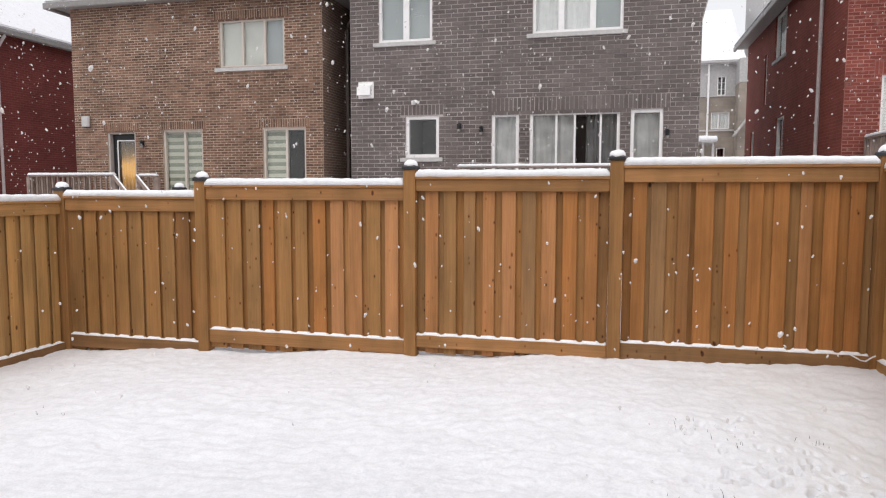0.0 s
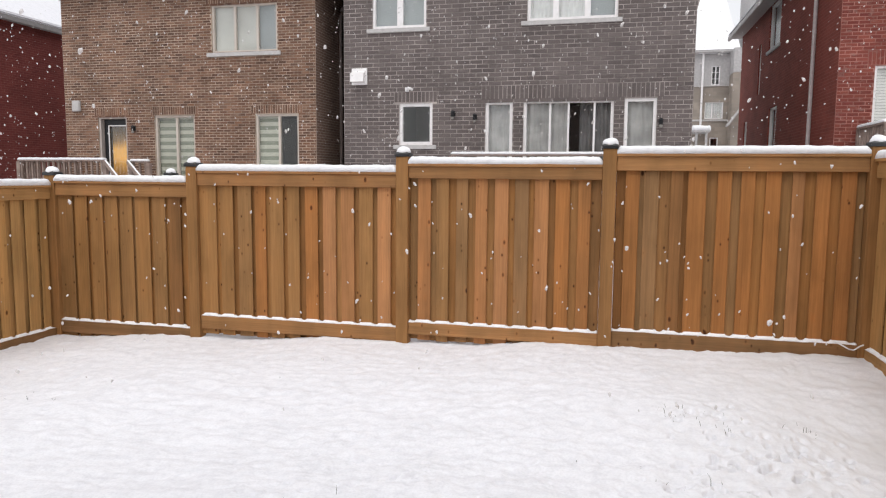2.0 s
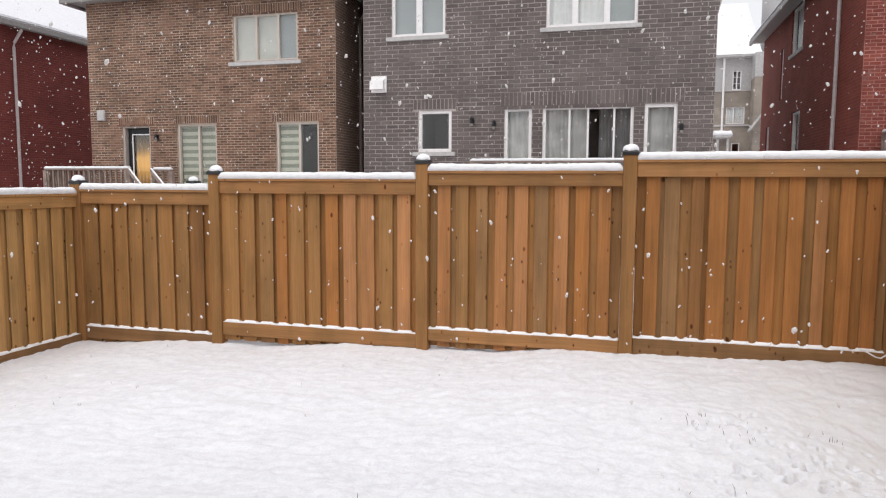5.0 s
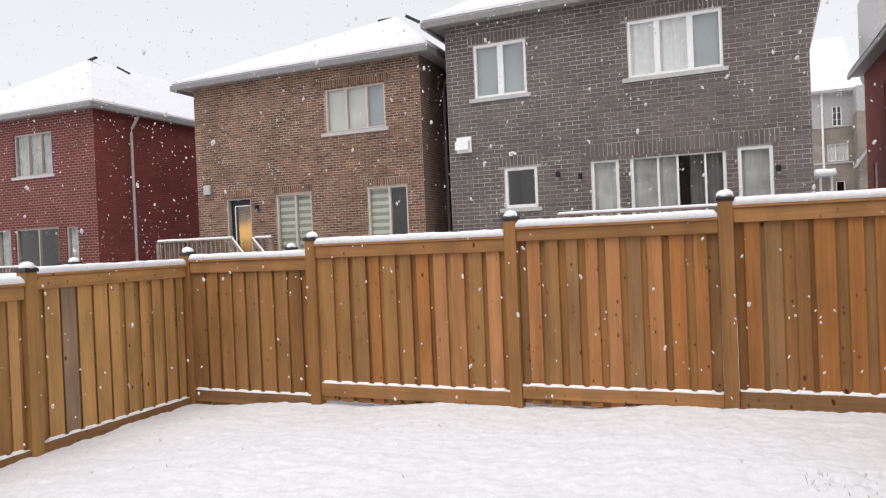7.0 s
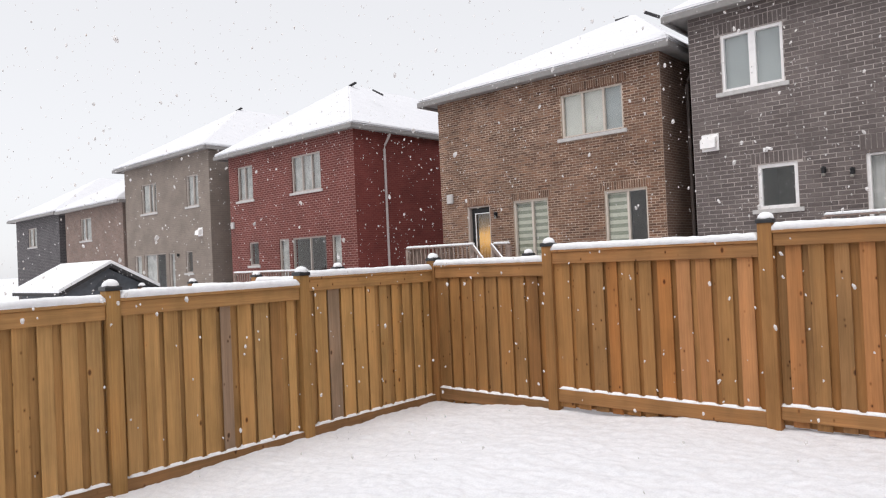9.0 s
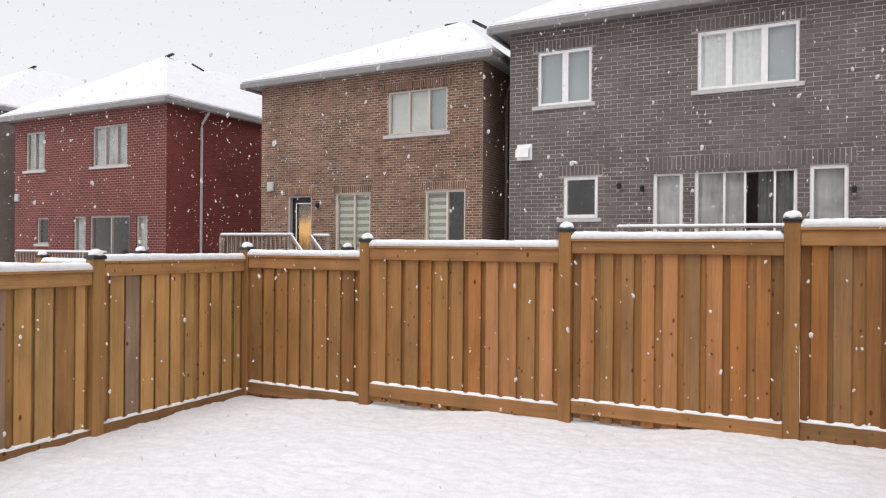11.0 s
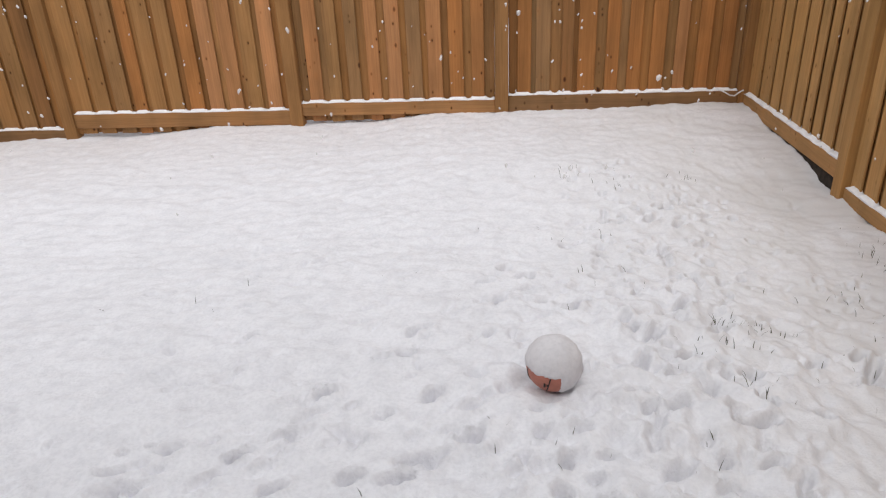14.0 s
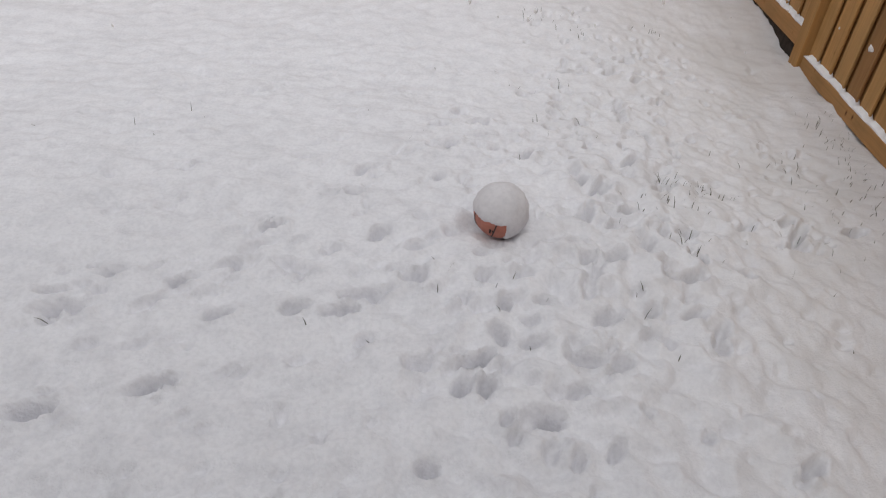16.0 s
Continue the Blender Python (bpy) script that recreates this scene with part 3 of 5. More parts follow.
LABEL = "board-on-board fence of brown-stained cedar with snow-topped rails"
FY = 7.215
BACK_POSTS = ((-7.36, 1.65), (-5.18, 1.78), (-2.35, 1.91), (0.045, 2.0), (2.7, 2.02))
FRONTS = (
    ((-7.31, -7.08), (-7, -6.85), (-6.76, -6.6), (-6.52, -6.37), (-6.29, -6.14), (-6.06, -5.88), (-5.8, -5.64), (-5.56, -5.41)),
    ((-5.11, -4.88), (-4.8, -4.64), (-4.55, -4.38), (-4.31, -4.18), (-4.1, -3.94), (-3.86, -3.72), (-3.62, -3.47), (-3.38, -3.23), (-3.14, -2.99), (-2.91, -2.75), (-2.67, -2.52)),
    ((-2.17, -2.01), (-1.94, -1.79), (-1.7, -1.56), (-1.47, -1.33), (-1.24, -1.08), (-1.01, -0.85), (-0.78, -0.62), (-0.54, -0.38), (-0.29, -0.15)),
    ((0.22, 0.37), (0.42, 0.58), (0.7, 0.83), (0.88, 1.07), (1.18, 1.32), (1.42, 1.56), (1.66, 1.81), (1.92, 2.04), (2.15, 2.29), (2.39, 2.53)))
fence = thing("fence", LABEL, "fence", "fences")
for k, (x, z) in enumerate(BACK_POSTS):
    fence_post(fence, x, FY + 0.03, z, 0.15, k)
for k, (top, rail_low, foot_top, foot_low) in enumerate(((1.46, 1.26, -0.46, -0.63), (1.61, 1.42, -0.275, -0.45), (1.71, 1.535, -0.2, -0.35), (1.83, 1.64, -0.16, -0.35))):
    a, b = BACK_POSTS[k][0] + 0.075, BACK_POSTS[k + 1][0] - 0.075
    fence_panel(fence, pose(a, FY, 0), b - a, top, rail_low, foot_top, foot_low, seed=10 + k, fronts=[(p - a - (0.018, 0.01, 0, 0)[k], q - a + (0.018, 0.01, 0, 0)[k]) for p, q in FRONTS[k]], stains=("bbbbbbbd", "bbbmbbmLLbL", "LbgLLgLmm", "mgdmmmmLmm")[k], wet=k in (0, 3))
# the fence line goes on behind the neighbouring yards
fence = thing("fence", "snow-topped wooden fence closing a neighbouring yard", "fence", "fences")
FAR_POSTS = ((-17.7, 1.28), (-15.05, 1.36), (-12.38, 1.47), (-9.73, 1.57))
for k, (x, z) in enumerate(FAR_POSTS):
    fence_post(fence, x, FY + 0.03, z, 0.15, 20 + k)
for k, ((a, z), (b, _)) in enumerate(zip(FAR_POSTS, FAR_POSTS[1:] + ((-7.36, 0),))):
    fence_panel(fence, pose(a + 0.075, FY, 0), b - a - 0.15, z - 0.2, z - 0.4, -0.5, -0.64, 0.25, 30 + k)
# one side
LX = -7.36
LEFT = ((4.72, 1.54), (2.28, 1.5), (-0.16, 1.47))
L_FRONTS = (((4.92, 5.12), (5.14, 5.34), (5.37, 5.57), (5.6, 5.81), (5.84, 6.01), (6.09, 6.24), (6.34, 6.48), (6.56, 6.71), (6.78, 6.96), (7.01, 7.14)),
            ((2.4, 2.56), (2.62, 2.79), (2.84, 3.01), (3.06, 3.25), (3.29, 3.48), (3.53, 3.67), (3.76, 3.95), (3.99, 4.2), (4.22, 4.37), (4.47, 4.59)), None)
fence = thing("fence", "board-on-board fence of weathered olive-brown cedar with snowy rails", "fence", "fences")
for k, (y, z) in enumerate(LEFT):
    fence_post(fence, LX - 0.03, y, z, 0.15, 40 + k, OLIVE_POST)
ends = [FY + 0.03] + [y for y, _ in LEFT]
for k, (top, rail_low, foot_top, foot_low) in enumerate(((1.4, 1.21, -0.57, -0.73), (1.3, 1.11, -0.61, -0.8), (1.27, 1.08, -0.62, -0.79))):
    a, b = ends[k + 1] + 0.075, ends[k] - 0.075
    spans = [(p - a, q - a - 0.006) for p, q in L_FRONTS[k]] if L_FRONTS[k] else None
    fence_panel(fence, pose(LX, a, 0, rz=90), b - a, top, rail_low, foot_top, foot_low, 0.23, 50 + k, spans, ("ovoooooooo", "ooooovoobo", "")[k], aged=True, wet=True)
# the other side
RX = 2.7
RIGHT = ((4.7, 1.9), (2.26, 1.8), (-0.18, 1.75))
R_GAPS = ((6.84, 6.52, 6.257, 5.95, 5.69, 5.486, 5.285, 5.025), (4.44, 4.2, 3.97, 3.756, 3.55, 3.32, 3.09, 2.86, 2.62), None)
fence = thing("fence", "board-on-board fence of weathered olive-brown cedar with snowy rails", "fence", "fences")
for k, (y, z) in enumerate(RIGHT):
    fence_post(fence, RX + 0.03, y, z, 0.15, 60 + k, OLIVE_POST)
ends = [FY + 0.03] + [y for y, _ in RIGHT]
for k, (top, rail_low, foot_top, foot_low) in enumerate(((1.78, 1.58, -0.19, -0.34), (1.62, 1.42, -0.345, -0.46), (1.56, 1.36, -0.38, -0.52))):
    a, b = ends[k] - 0.075, ends[k + 1] + 0.075
    spans = None
    if R_GAPS[k]:
        us = [-0.03] + [a - g for g in R_GAPS[k]] + [a - b + 0.03]
        spans = [(p + 0.031, q - 0.031) for p, q in zip(us, us[1:])]
    fence_panel(fence, pose(RX, a, 0, rz=-90), a - b, top, rail_low, foot_top, foot_low, 0.245, 70 + k, spans, aged=True, skirt=(-0.03, 0.07, 0.07)[k])
bank = Shape()
n = 40
for i in range(n + 1):
    y = 4.78 + 1.5 * i / n
    rise = 0.02 * wob(y * 7, 1.0, 2.0)
    bank.v += [(RX - 0.012, y, -0.62), (RX - 0.006 + 0.012 * wob(y * 9, 3.0), y, -0.34 + rise), (RX + 0.05, y, -0.29 + rise), (RX + 0.05, y, -0.62)]
bank.f = [(4 * i + k, 4 * i + 4 + k, 4 * i + 4 + (k + 1) % 4, 4 * i + (k + 1) % 4) for i in range(n) for k in range(4)] + [(0, 1, 2, 3), (4 * n, 4 * n + 3, 4 * n + 2, 4 * n + 1)]
tagged(part("soil", bank, SOIL, smooth=True), "bare dark soil under the raised fence rail", "soil", kind="stuff")
# the neighbours' dividing fence behind the back one
fence = thing("fence", "snow-topped wooden fence between two neighbouring yards", "fence", "fences")
fence_post(fence, -7.24, 9.7, 1.66, 0.15, 80)
fence_post(fence, -7.24, 12.2, 1.62, 0.15, 81)
for k, (a, b) in enumerate(((7.36, 9.62), (9.78, 12.12))):
    fence_panel(fence, pose(-7.3, a, 0, rz=90), b - a, 1.45, 1.26, -0.3, -0.45, 0.245, 82 + k)


# ---------------------------------------------------------------- houses
def wall(name, parent, m, u0, u1, z0, z1, holes, material, thick=0.25, label=""):
    """An upright wall with holes (u0, u1, z0, z1); its outer side is the local y = 0."""
    us = sorted({u0, u1, *(h[0] for h in holes), *(h[1] for h in holes)})
    zs = sorted({z0, z1, *(h[2] for h in holes), *(h[3] for h in holes)})
    sh, at = Shape(), {}

    def pt(i, k, j):
        if (i, k, j) not in at:
            at[i, k, j] = len(sh.v)
            sh.v.append((us[i], k * thick, zs[j]))
        return at[i, k, j]

    def solid(i, j):
        if not (0 <= i < len(us) - 1 and 0 <= j < len(zs) - 1):
            return False
        u, z = (us[i] + us[i + 1]) / 2, (zs[j] + zs[j + 1]) / 2
        return not any(h[0] < u < h[1] and h[2] < z < h[3] for h in holes)

    for i in range(len(us) - 1):
        for j in range(len(zs) - 1):
            if not solid(i, j):
                continue
            for k in (0, 1):
                sh.f.append((pt(i, k, j), pt(i + 1, k, j), pt(i + 1, k, j + 1), pt(i, k, j + 1)))
            for di, dj, p, q in ((-1, 0, (i, j), (i, j + 1)), (1, 0, (i + 1, j), (i + 1, j + 1)), (0, -1, (i, j), (i + 1, j)), (0, 1, (i, j + 1), (i + 1, j + 1))):
                if not solid(i + di, j + dj):
                    sh.f.append((pt(p[0], 0, p[1]), pt(q[0], 0, q[1]), pt(q[0], 1, q[1]), pt(p[0], 1, p[1])))
    ob = part(name, sh, material, parent, label)
    ob.matrix_basis = m
    return ob


def brickwork(parent, u0, u1, z0, z1, holes, soldiers, bw, bh, material, joint=0.011, flare=0.0, flare_z=99.0, own=None, seed=1):
    """Running bond with soldier courses, proud of the wall's mortar. own: (u0, u1, z0, z1), the stretch whose whole bricks are single pieces."""
    r = random.Random(seed)
    rest, single = Shape(), []
    soldiers = [(a, b, c, z0 + round((d - z0) / bh) * bh) for a, b, c, d in soldiers]
    skip = list(holes) + list(soldiers)

    def lay(a, b, c, d):
        y = -0.005 - r.uniform(0, 0.004)
        k = len(rest.v)
        rest.v += [(a, 0.002, c), (b, 0.002, c), (b, 0.002, d), (a, 0.002, d), (a + 0.003, y, c + 0.003), (b - 0.003, y, c + 0.003), (b - 0.003, y, d - 0.003), (a + 0.003, y, d - 0.003)]
        rest.f += [tuple(k + i for i in q) for q in ((4, 5, 6, 7), (0, 1, 5, 4), (1, 2, 6, 5), (2, 3, 7, 6), (3, 0, 4, 7))]

    row, z = 0, z0
    while z + bh <= z1 + 0.02:
        c, d = z + joint / 2, z + bh - joint / 2
        far = u1 + max(0.0, (z - flare_z) * flare)
        u = u0 - (bw / 2 if row % 2 else 0)
        cuts = [(h[0], h[1]) for h in skip if min(h[3], d) - max(h[2], c) > bh * 0.45]
        while u < far:
            spans = [(max(u, u0) + joint / 2, min(u + bw, far) - joint / 2)]
            for a, b in cuts:
                spans = [q for p, e in spans for q in ((p, min(e, a - 0.004)), (max(p, b + 0.004), e)) if q[1] - q[0] > 0.025]
            for a, b in spans:
                if b - a < 0.025:
                    continue
                if own and b - a > bw - joint - 0.002 and own[0] < a and b < own[1] and own[2] < c and d < own[3] and len(single) < 300:
                    single.append((a, c))
                else:
                    lay(a, b, c, d)
            u += bw
        z += bh
        row += 1
    for a, b, c, d in soldiers:
        n = max(1, round((b - a) / bh))
        for i in range(n):
            lay(a + (b - a) * i / n + joint / 2, a + (b - a) * (i + 1) / n - joint / 2, c + joint / 2, d - joint / 2)
    tagged(part("brickwork", rest, material, parent), kind="stuff")
    if single:
        one = Shape().box(0, bw - joint, -0.0085, 0.002, 0, bh - joint, 0.003).mesh("brick", material)
        for a, c in single:
            part("brick", one, material, parent).location = (a, r.uniform(0, 0.003), c)


def fabric(u0, u1, y, z0, z1, folds, deep):
    n = max(8, folds * 6)
    vs = [(u0 + (u1 - u0) * i / n, y + deep * math.sin(i * folds * 2 * math.pi / n + 0.6 * math.sin(i * 1.7)) + k * 0.004, z) for i in range(n + 1) for k, z in ((0, z0), (0, z1))]
    return Shape().add(vs, [(2 * i, 2 * i + 2, 2 * i + 3, 2 * i + 1) for i in range(n)])


def window(parent, m, u0, u1, z0, z1, splits=(), inside="curtain", sill=True, deep=0.09, rim=0.055, bar=0.06, room=True, cloth=None, frame_of=None, label="white vinyl window with a pale sill"):
    """A window in a hole of the wall. splits: the mullions' places as shares of the width."""
    fr = Shape()
    y0, y1 = deep - 0.05, deep + 0.05
    fr.box(u0, u0 + rim, y0, y1, z0, z1, 0.006).box(u1 - rim, u1, y0, y1, z0, z1, 0.006)
    fr.box(u0 + rim, u1 - rim, y0, y1, z1 - rim, z1, 0.006).box(u0 + rim, u1 - rim, y0, y1, z0, z0 + rim, 0.006)
    vinyl = frame_of or WHITE
    win = part("window", fr, vinyl, parent, label)
    win.matrix_basis = m
    at = [u0 + rim] + [u0 + (u1 - u0) * s for s in splits] + [u1 - rim]
    for c in at[1:-1]:
        part("mullion", Shape().box(c - bar / 2, c + bar / 2, y0 + 0.008, y1, z0 + rim, z1 - rim, 0.005), vinyl, win)
    for k, (a, b) in enumerate(zip(at, at[1:])):
        a, b = a + (bar / 2 if k else 0), b - (bar / 2 if k < len(at) - 2 else 0)
        pane = part("pane", Shape().box(a, b, deep - 0.008, deep + 0.004, z0 + rim, z1 - rim), GLASS, win)
        pane.visible_shadow = False
        what = inside[k % len(inside)] if isinstance(inside, tuple) else inside
        yc = deep + 0.075
        if what == "curtain":
            part("curtain", fabric(a - 0.02, b + 0.02, yc, z0, z1, max(3, int((b - a) * 9)), 0.02), cloth or CURTAIN, win, "sheer pale curtain", True)
        elif what == "half":
            part("curtain", fabric(a - 0.02, a + (b - a) * 0.55, yc, z0, z1, 4, 0.025), cloth or CURTAIN, win, "sheer pale curtain drawn aside", True)
        elif what == "dark_half":
            part("curtain", fabric(a + (b - a) * 0.42, b + 0.02, yc + 0.1, z0, z1, 4, 0.03), DARK_CURTAIN, win, "dark grey curtain drawn aside", True)
        elif what == "dark_curtain":
            part("curtain", fabric(a - 0.02, b + 0.02, yc + 0.06, z0, z1, 4, 0.02), DARK_CURTAIN, win, "dark grey curtain", True)
        # added backing sheet that gives the pane its blue-grey tone
        elif what == "roller":
            part("blind", Shape().box(a - 0.01, b + 0.01, yc, yc + 0.004, z0, z1), GREY_BACKING, win, "flat blue-grey backing sheet, for reflected sky and a grey screen")
        elif what == "shade":
            part("blind", Shape().box(a - 0.01, b + 0.01, yc, yc + 0.004, z0, z1), PALE_SHADE, win, "pale roller shade, drawn down")
        elif what == "blind":
            bl = Shape()
            n = max(6, int((z1 - z0) / 0.06))
            for i in range(n):
                z = z0 + (z1 - z0) * i / n
                bl.box(a - 0.01, b + 0.01, yc - 0.012, yc + 0.006, z + 0.003, z + (z1 - z0) / n - 0.003)
            part("blind", bl, BLIND, win, "white slatted blind, closed")
        elif what == "zebra":
            n = max(4, int((z1 - z0) / 0.19))
            light, dark = Shape(), Shape()
            for i in range(n * 2):
                z, z2 = z0 + (z1 - z0) * i / (2 * n), z0 + (z1 - z0) * (i + 1) / (2 * n)
                (light if i % 2 else dark).box(a - 0.01, b + 0.01, yc, yc + 0.004 + 0.002 * (i % 2), z, z2)
            part("blind", light, ZEBRA_LIGHT, win, "banded fabric blind")
            part("blind_gauze", dark, ZEBRA_DARK, win)
    if sill:
        part("sill", Shape().box(u0 - 0.13, u1 + 0.1, -0.05, deep - 0.05, z0 - 0.1, z0 - 0.003, 0.008), SILL, win, "precast stone sill")
    if room:
        rm = Shape()
        a, b, c, d, e = u0 - 0.02, u1 + 0.02, z0 - 0.02, z1 + 0.02, 1.6
        rm.add([(a, 0.255, c), (b, 0.255, c), (b, 0.255, d), (a, 0.255, d), (a, e, c), (b, e, c), (b, e, d), (a, e, d)],
               [(4, 5, 6, 7), (0, 1, 5, 4), (1, 2, 6, 5), (2, 3, 7, 6), (3, 0, 4, 7)])
        part("room_lining", rm, ROOM, win)
    return win


def hip_roof(parent, x0, x1, y0, y1, ze, apex, over=0.42, caps=(), trough=None):
    """Eaves at ze; the front ridge end stands at apex. caps: bare dark ridge pieces."""
    ax, ay, az = apex
    X0, X1, Y0, Y1 = x0 - over, x1 + over, y0 - over, y1 + over
    by = max(ay + 0.5, Y1 - (ay - Y0))
    part("soffit", Shape().box(X0 + 0.02, X1 - 0.02, Y0 + 0.02, Y1 - 0.02, ze + 0.03, ze + 0.06), trough or SOFFIT, parent)
    g = Shape().box(X0 - 0.04, X1 + 0.04, Y0 - 0.06, Y0 + 0.04, ze - 0.045, ze + 0.12, 0.02)
    part("gutter", g, trough or GUTTER, parent)
    for a in (X0 - 0.04, X1 - 0.06):
        part("gutter", Shape().box(a, a + 0.1, Y0 + 0.042, Y1, ze - 0.045, ze + 0.12, 0.02), trough or GUTTER, parent)

    def cover(lift, inset, base):
        vs = [(X0 + inset, Y0 + inset, base), (X1 - inset, Y0 + inset, base), (X1 - inset, Y1 - inset, base), (X0 + inset, Y1 - inset, base),
              (X0 + inset, Y0 + inset, base + lift), (X1 - inset, Y0 + inset, base + lift), (X1 - inset, Y1 - inset, base + lift), (X0 + inset, Y1 - inset, base + lift),
              (ax, ay, az + base + lift - ze - 0.16), (ax, by, az + base + lift - ze - 0.16)]
        return Shape().add(vs, [(3, 2, 1, 0), (0, 1, 5, 4), (1, 2, 6, 5), (2, 3, 7, 6), (3, 0, 4, 7), (4, 5, 8), (5, 6, 9, 8), (6, 7, 9), (7, 4, 8, 9)])

    part("roof", cover(0.06, 0.0, ze + 0.062), SHINGLE, parent, "dark shingled hip roof")
    sn = cover(0.09, -0.03, ze + 0.124)
    me = sn.mesh("roof_snow", ROOF_SNOW)
    bm = bmesh.new()
    bm.from_mesh(me)
    bmesh.ops.bevel(bm, geom=bm.edges[:], offset=0.04, segments=2, affect="EDGES")
    bm.to_mesh(me)
    bm.free()
    tagged(part("roof_snow", me, ROOF_SNOW), "smooth layer of snow covering a hip roof", "snow", "snow on the roofs")
    for (px, py, pz), turn, tilt in caps:
        cp = Shape().box(-0.26, 0.26, -0.07, 0.07, -0.04, 0.03, 0.015)
        ob = part("ridge_vent", cp, SHINGLE, parent, "bare dark ridge vent")
        ob.matrix_basis = pose(px, py, pz, 0, tilt, turn)


def spout(parent, x, y, top, low, out, material):
    """A downspout: from the gutter back to the wall, and down. out: the way (dx, dy) away from the wall."""
    dx, dy = out
    sh = Shape().tube([(x + dx * 0.4, y + dy * 0.4, top), (x + dx * 0.38, y + dy * 0.38, top - 0.1), (x + dx * 0.09, y + dy * 0.09, top - 0.45), (x + dx * 0.06, y + dy * 0.06, top - 0.6), (x + dx * 0.06, y + dy * 0.06, low)], 0.045, 8)
    part("downspout", sh, material, parent, "painted metal downspout")


def hood(parent, x, y, z, size, label="white plastic wall vent hood"):
    s = size
    v = part("wall_vent", Shape().box(x - s, x + s, y - 0.03, y, z - s, z + s, 0.01), WHITE, parent, label)
    vs = [(x - s * 0.8, y - 0.03, z + s * 0.7), (x + s * 0.8, y - 0.03, z + s * 0.7), (x - s * 0.85, y - 0.2 * s / 0.2, z + s * 0.25), (x + s * 0.85, y - 0.2 * s / 0.2, z + s * 0.25),
          (x - s * 0.85, y - 0.22 * s / 0.2, z - s * 0.7), (x + s * 0.85, y - 0.22 * s / 0.2, z - s * 0.7), (x - s * 0.8, y - 0.03, z - s * 0.7), (x + s * 0.8, y - 0.03, z - s * 0.7)]
    part("hood", Shape().add(vs, [(0, 1, 3, 2), (2, 3, 5, 4), (4, 5, 7, 6), (0, 2, 4, 6), (1, 7, 5, 3)]), WHITE, v)


def utility_box(parent, x, y, z, s):
    bx = part("utility_box", Shape().box(x - s, x + s, y - 0.07, y, z - s * 1.2, z + s * 1.2, 0.012), SILL, parent, "small pale grey utility box")
    part("cover_plate", Shape().box(x - s * 0.8, x + s * 0.8, y - 0.08, y - 0.071, z - s, z + s * 0.9, 0.003), SILL, bx)


def wall_lamp(parent, x, y, z):
    lamp = part("wall_lamp", Shape().box(x - 0.045, x + 0.045, y - 0.02, y, z - 0.06, z + 0.07, 0.008), BLACK, parent, "small black outdoor wall lamp")
    part("lantern", Shape().lathe(x, y - 0.07, [(0.03, z - 0.07), (0.04, z - 0.06), (0.04, z + 0.03), (0.058, z + 0.035), (0.02, z + 0.075)], 10), BLACK, lamp)
    part("lamp_glass", Shape().lathe(x, y - 0.07, [(0.024, z - 0.13), (0.036, z - 0.122), (0.038, z - 0.08), (0.03, z - 0.072)], 10), FROSTED, lamp, "frosted glass")
    part("arm", Shape().tube([(x, y - 0.015, z + 0.04), (x, y - 0.07, z + 0.05)], 0.01), BLACK, lamp)


HY = 15.5
BASE = -0.7


def front(y=HY):
    return pose(0, y, 0)


def shell(house, x0, x1, y0, y1, top, left, right):
    """Side and back walls, in their two materials, behind the front wall."""
    part("side_wall", Shape().box(x0 - 0.003, x0 + 0.25, y0 + 0.004, y1, BASE, top), left, house)
    part("side_wall", Shape().box(x1 - 0.25, x1 + 0.003, y0 + 0.004, y1, BASE, top), right, house)
    part("back_wall", Shape().box(x0 + 0.252, x1 - 0.252, y1 - 0.25, y1, BASE, top), right, house)


# unseen plain wall for the yard's own house, behind the eye; sized to block sky light
tagged(part("wall_south", Shape().box(-4.2, 2.6, -2.9, -2.6, BASE, 6.4, 0.02), FAR_TAUPE), "unseen plain brick wall closing the yard, added to block sky light", "wall", kind="structure")

# charcoal house
house = thing("house", "two-storey charcoal brick house with white windows and snowy roof", "house", "row of houses")
x0, x1, top = -6.39, 1.76, 7.0
HOLES = [(-5.66, -4.31, 5.1, 6.43), (-1.92, 0.1, 5.13, 6.43), (-4.98, -4.14, 2.33, 3.33), (-2.86, -2.21, 1.2, 3.34), (-1.96, 0.08, 1.2, 3.35), (0.31, 1.01, 1.2, 3.36)]
SOLDIERS = [(-2.95, 1.15, 3.37, 3.67), (-5.1, -4.03, 3.345, 3.62), (-5.78, -4.2, 6.44, 6.71), (-2.05, 0.22, 6.44, 6.71)]
w = wall("wall", house, front(), x0, x1, BASE, top, HOLES, GREY_MORTAR)
brickwork(w, x0, x1, BASE, top, HOLES, SOLDIERS, 0.3, 0.1, GREY_BRICK, 0.015, 0.22, 5.2, own=(-2.9, 1.7, 3.65, 5.2), seed=3)
corbel = Shape().add([(x1, 0, 5.2), (x1 + 0.42, 0, 7.0), (x1, 0, 7.0), (x1, 0.25, 5.2), (x1 + 0.42, 0.25, 7.0), (x1, 0.25, 7.0)], [(0, 1, 2), (3, 5, 4), (0, 3, 4, 1), (1, 4, 5, 2)])
part("corbel", corbel, GREY_MORTAR, w)
shell(house, x0, x1, HY, 27.0, top, SIDE_GREY, SIDE_GREY)
# upper panes: backing sheets carry the blue-grey of reflected sky, no real blinds
window(house, front(), *HOLES[0], splits=(0.51,), inside="roller", rim=0.07, bar=0.15)
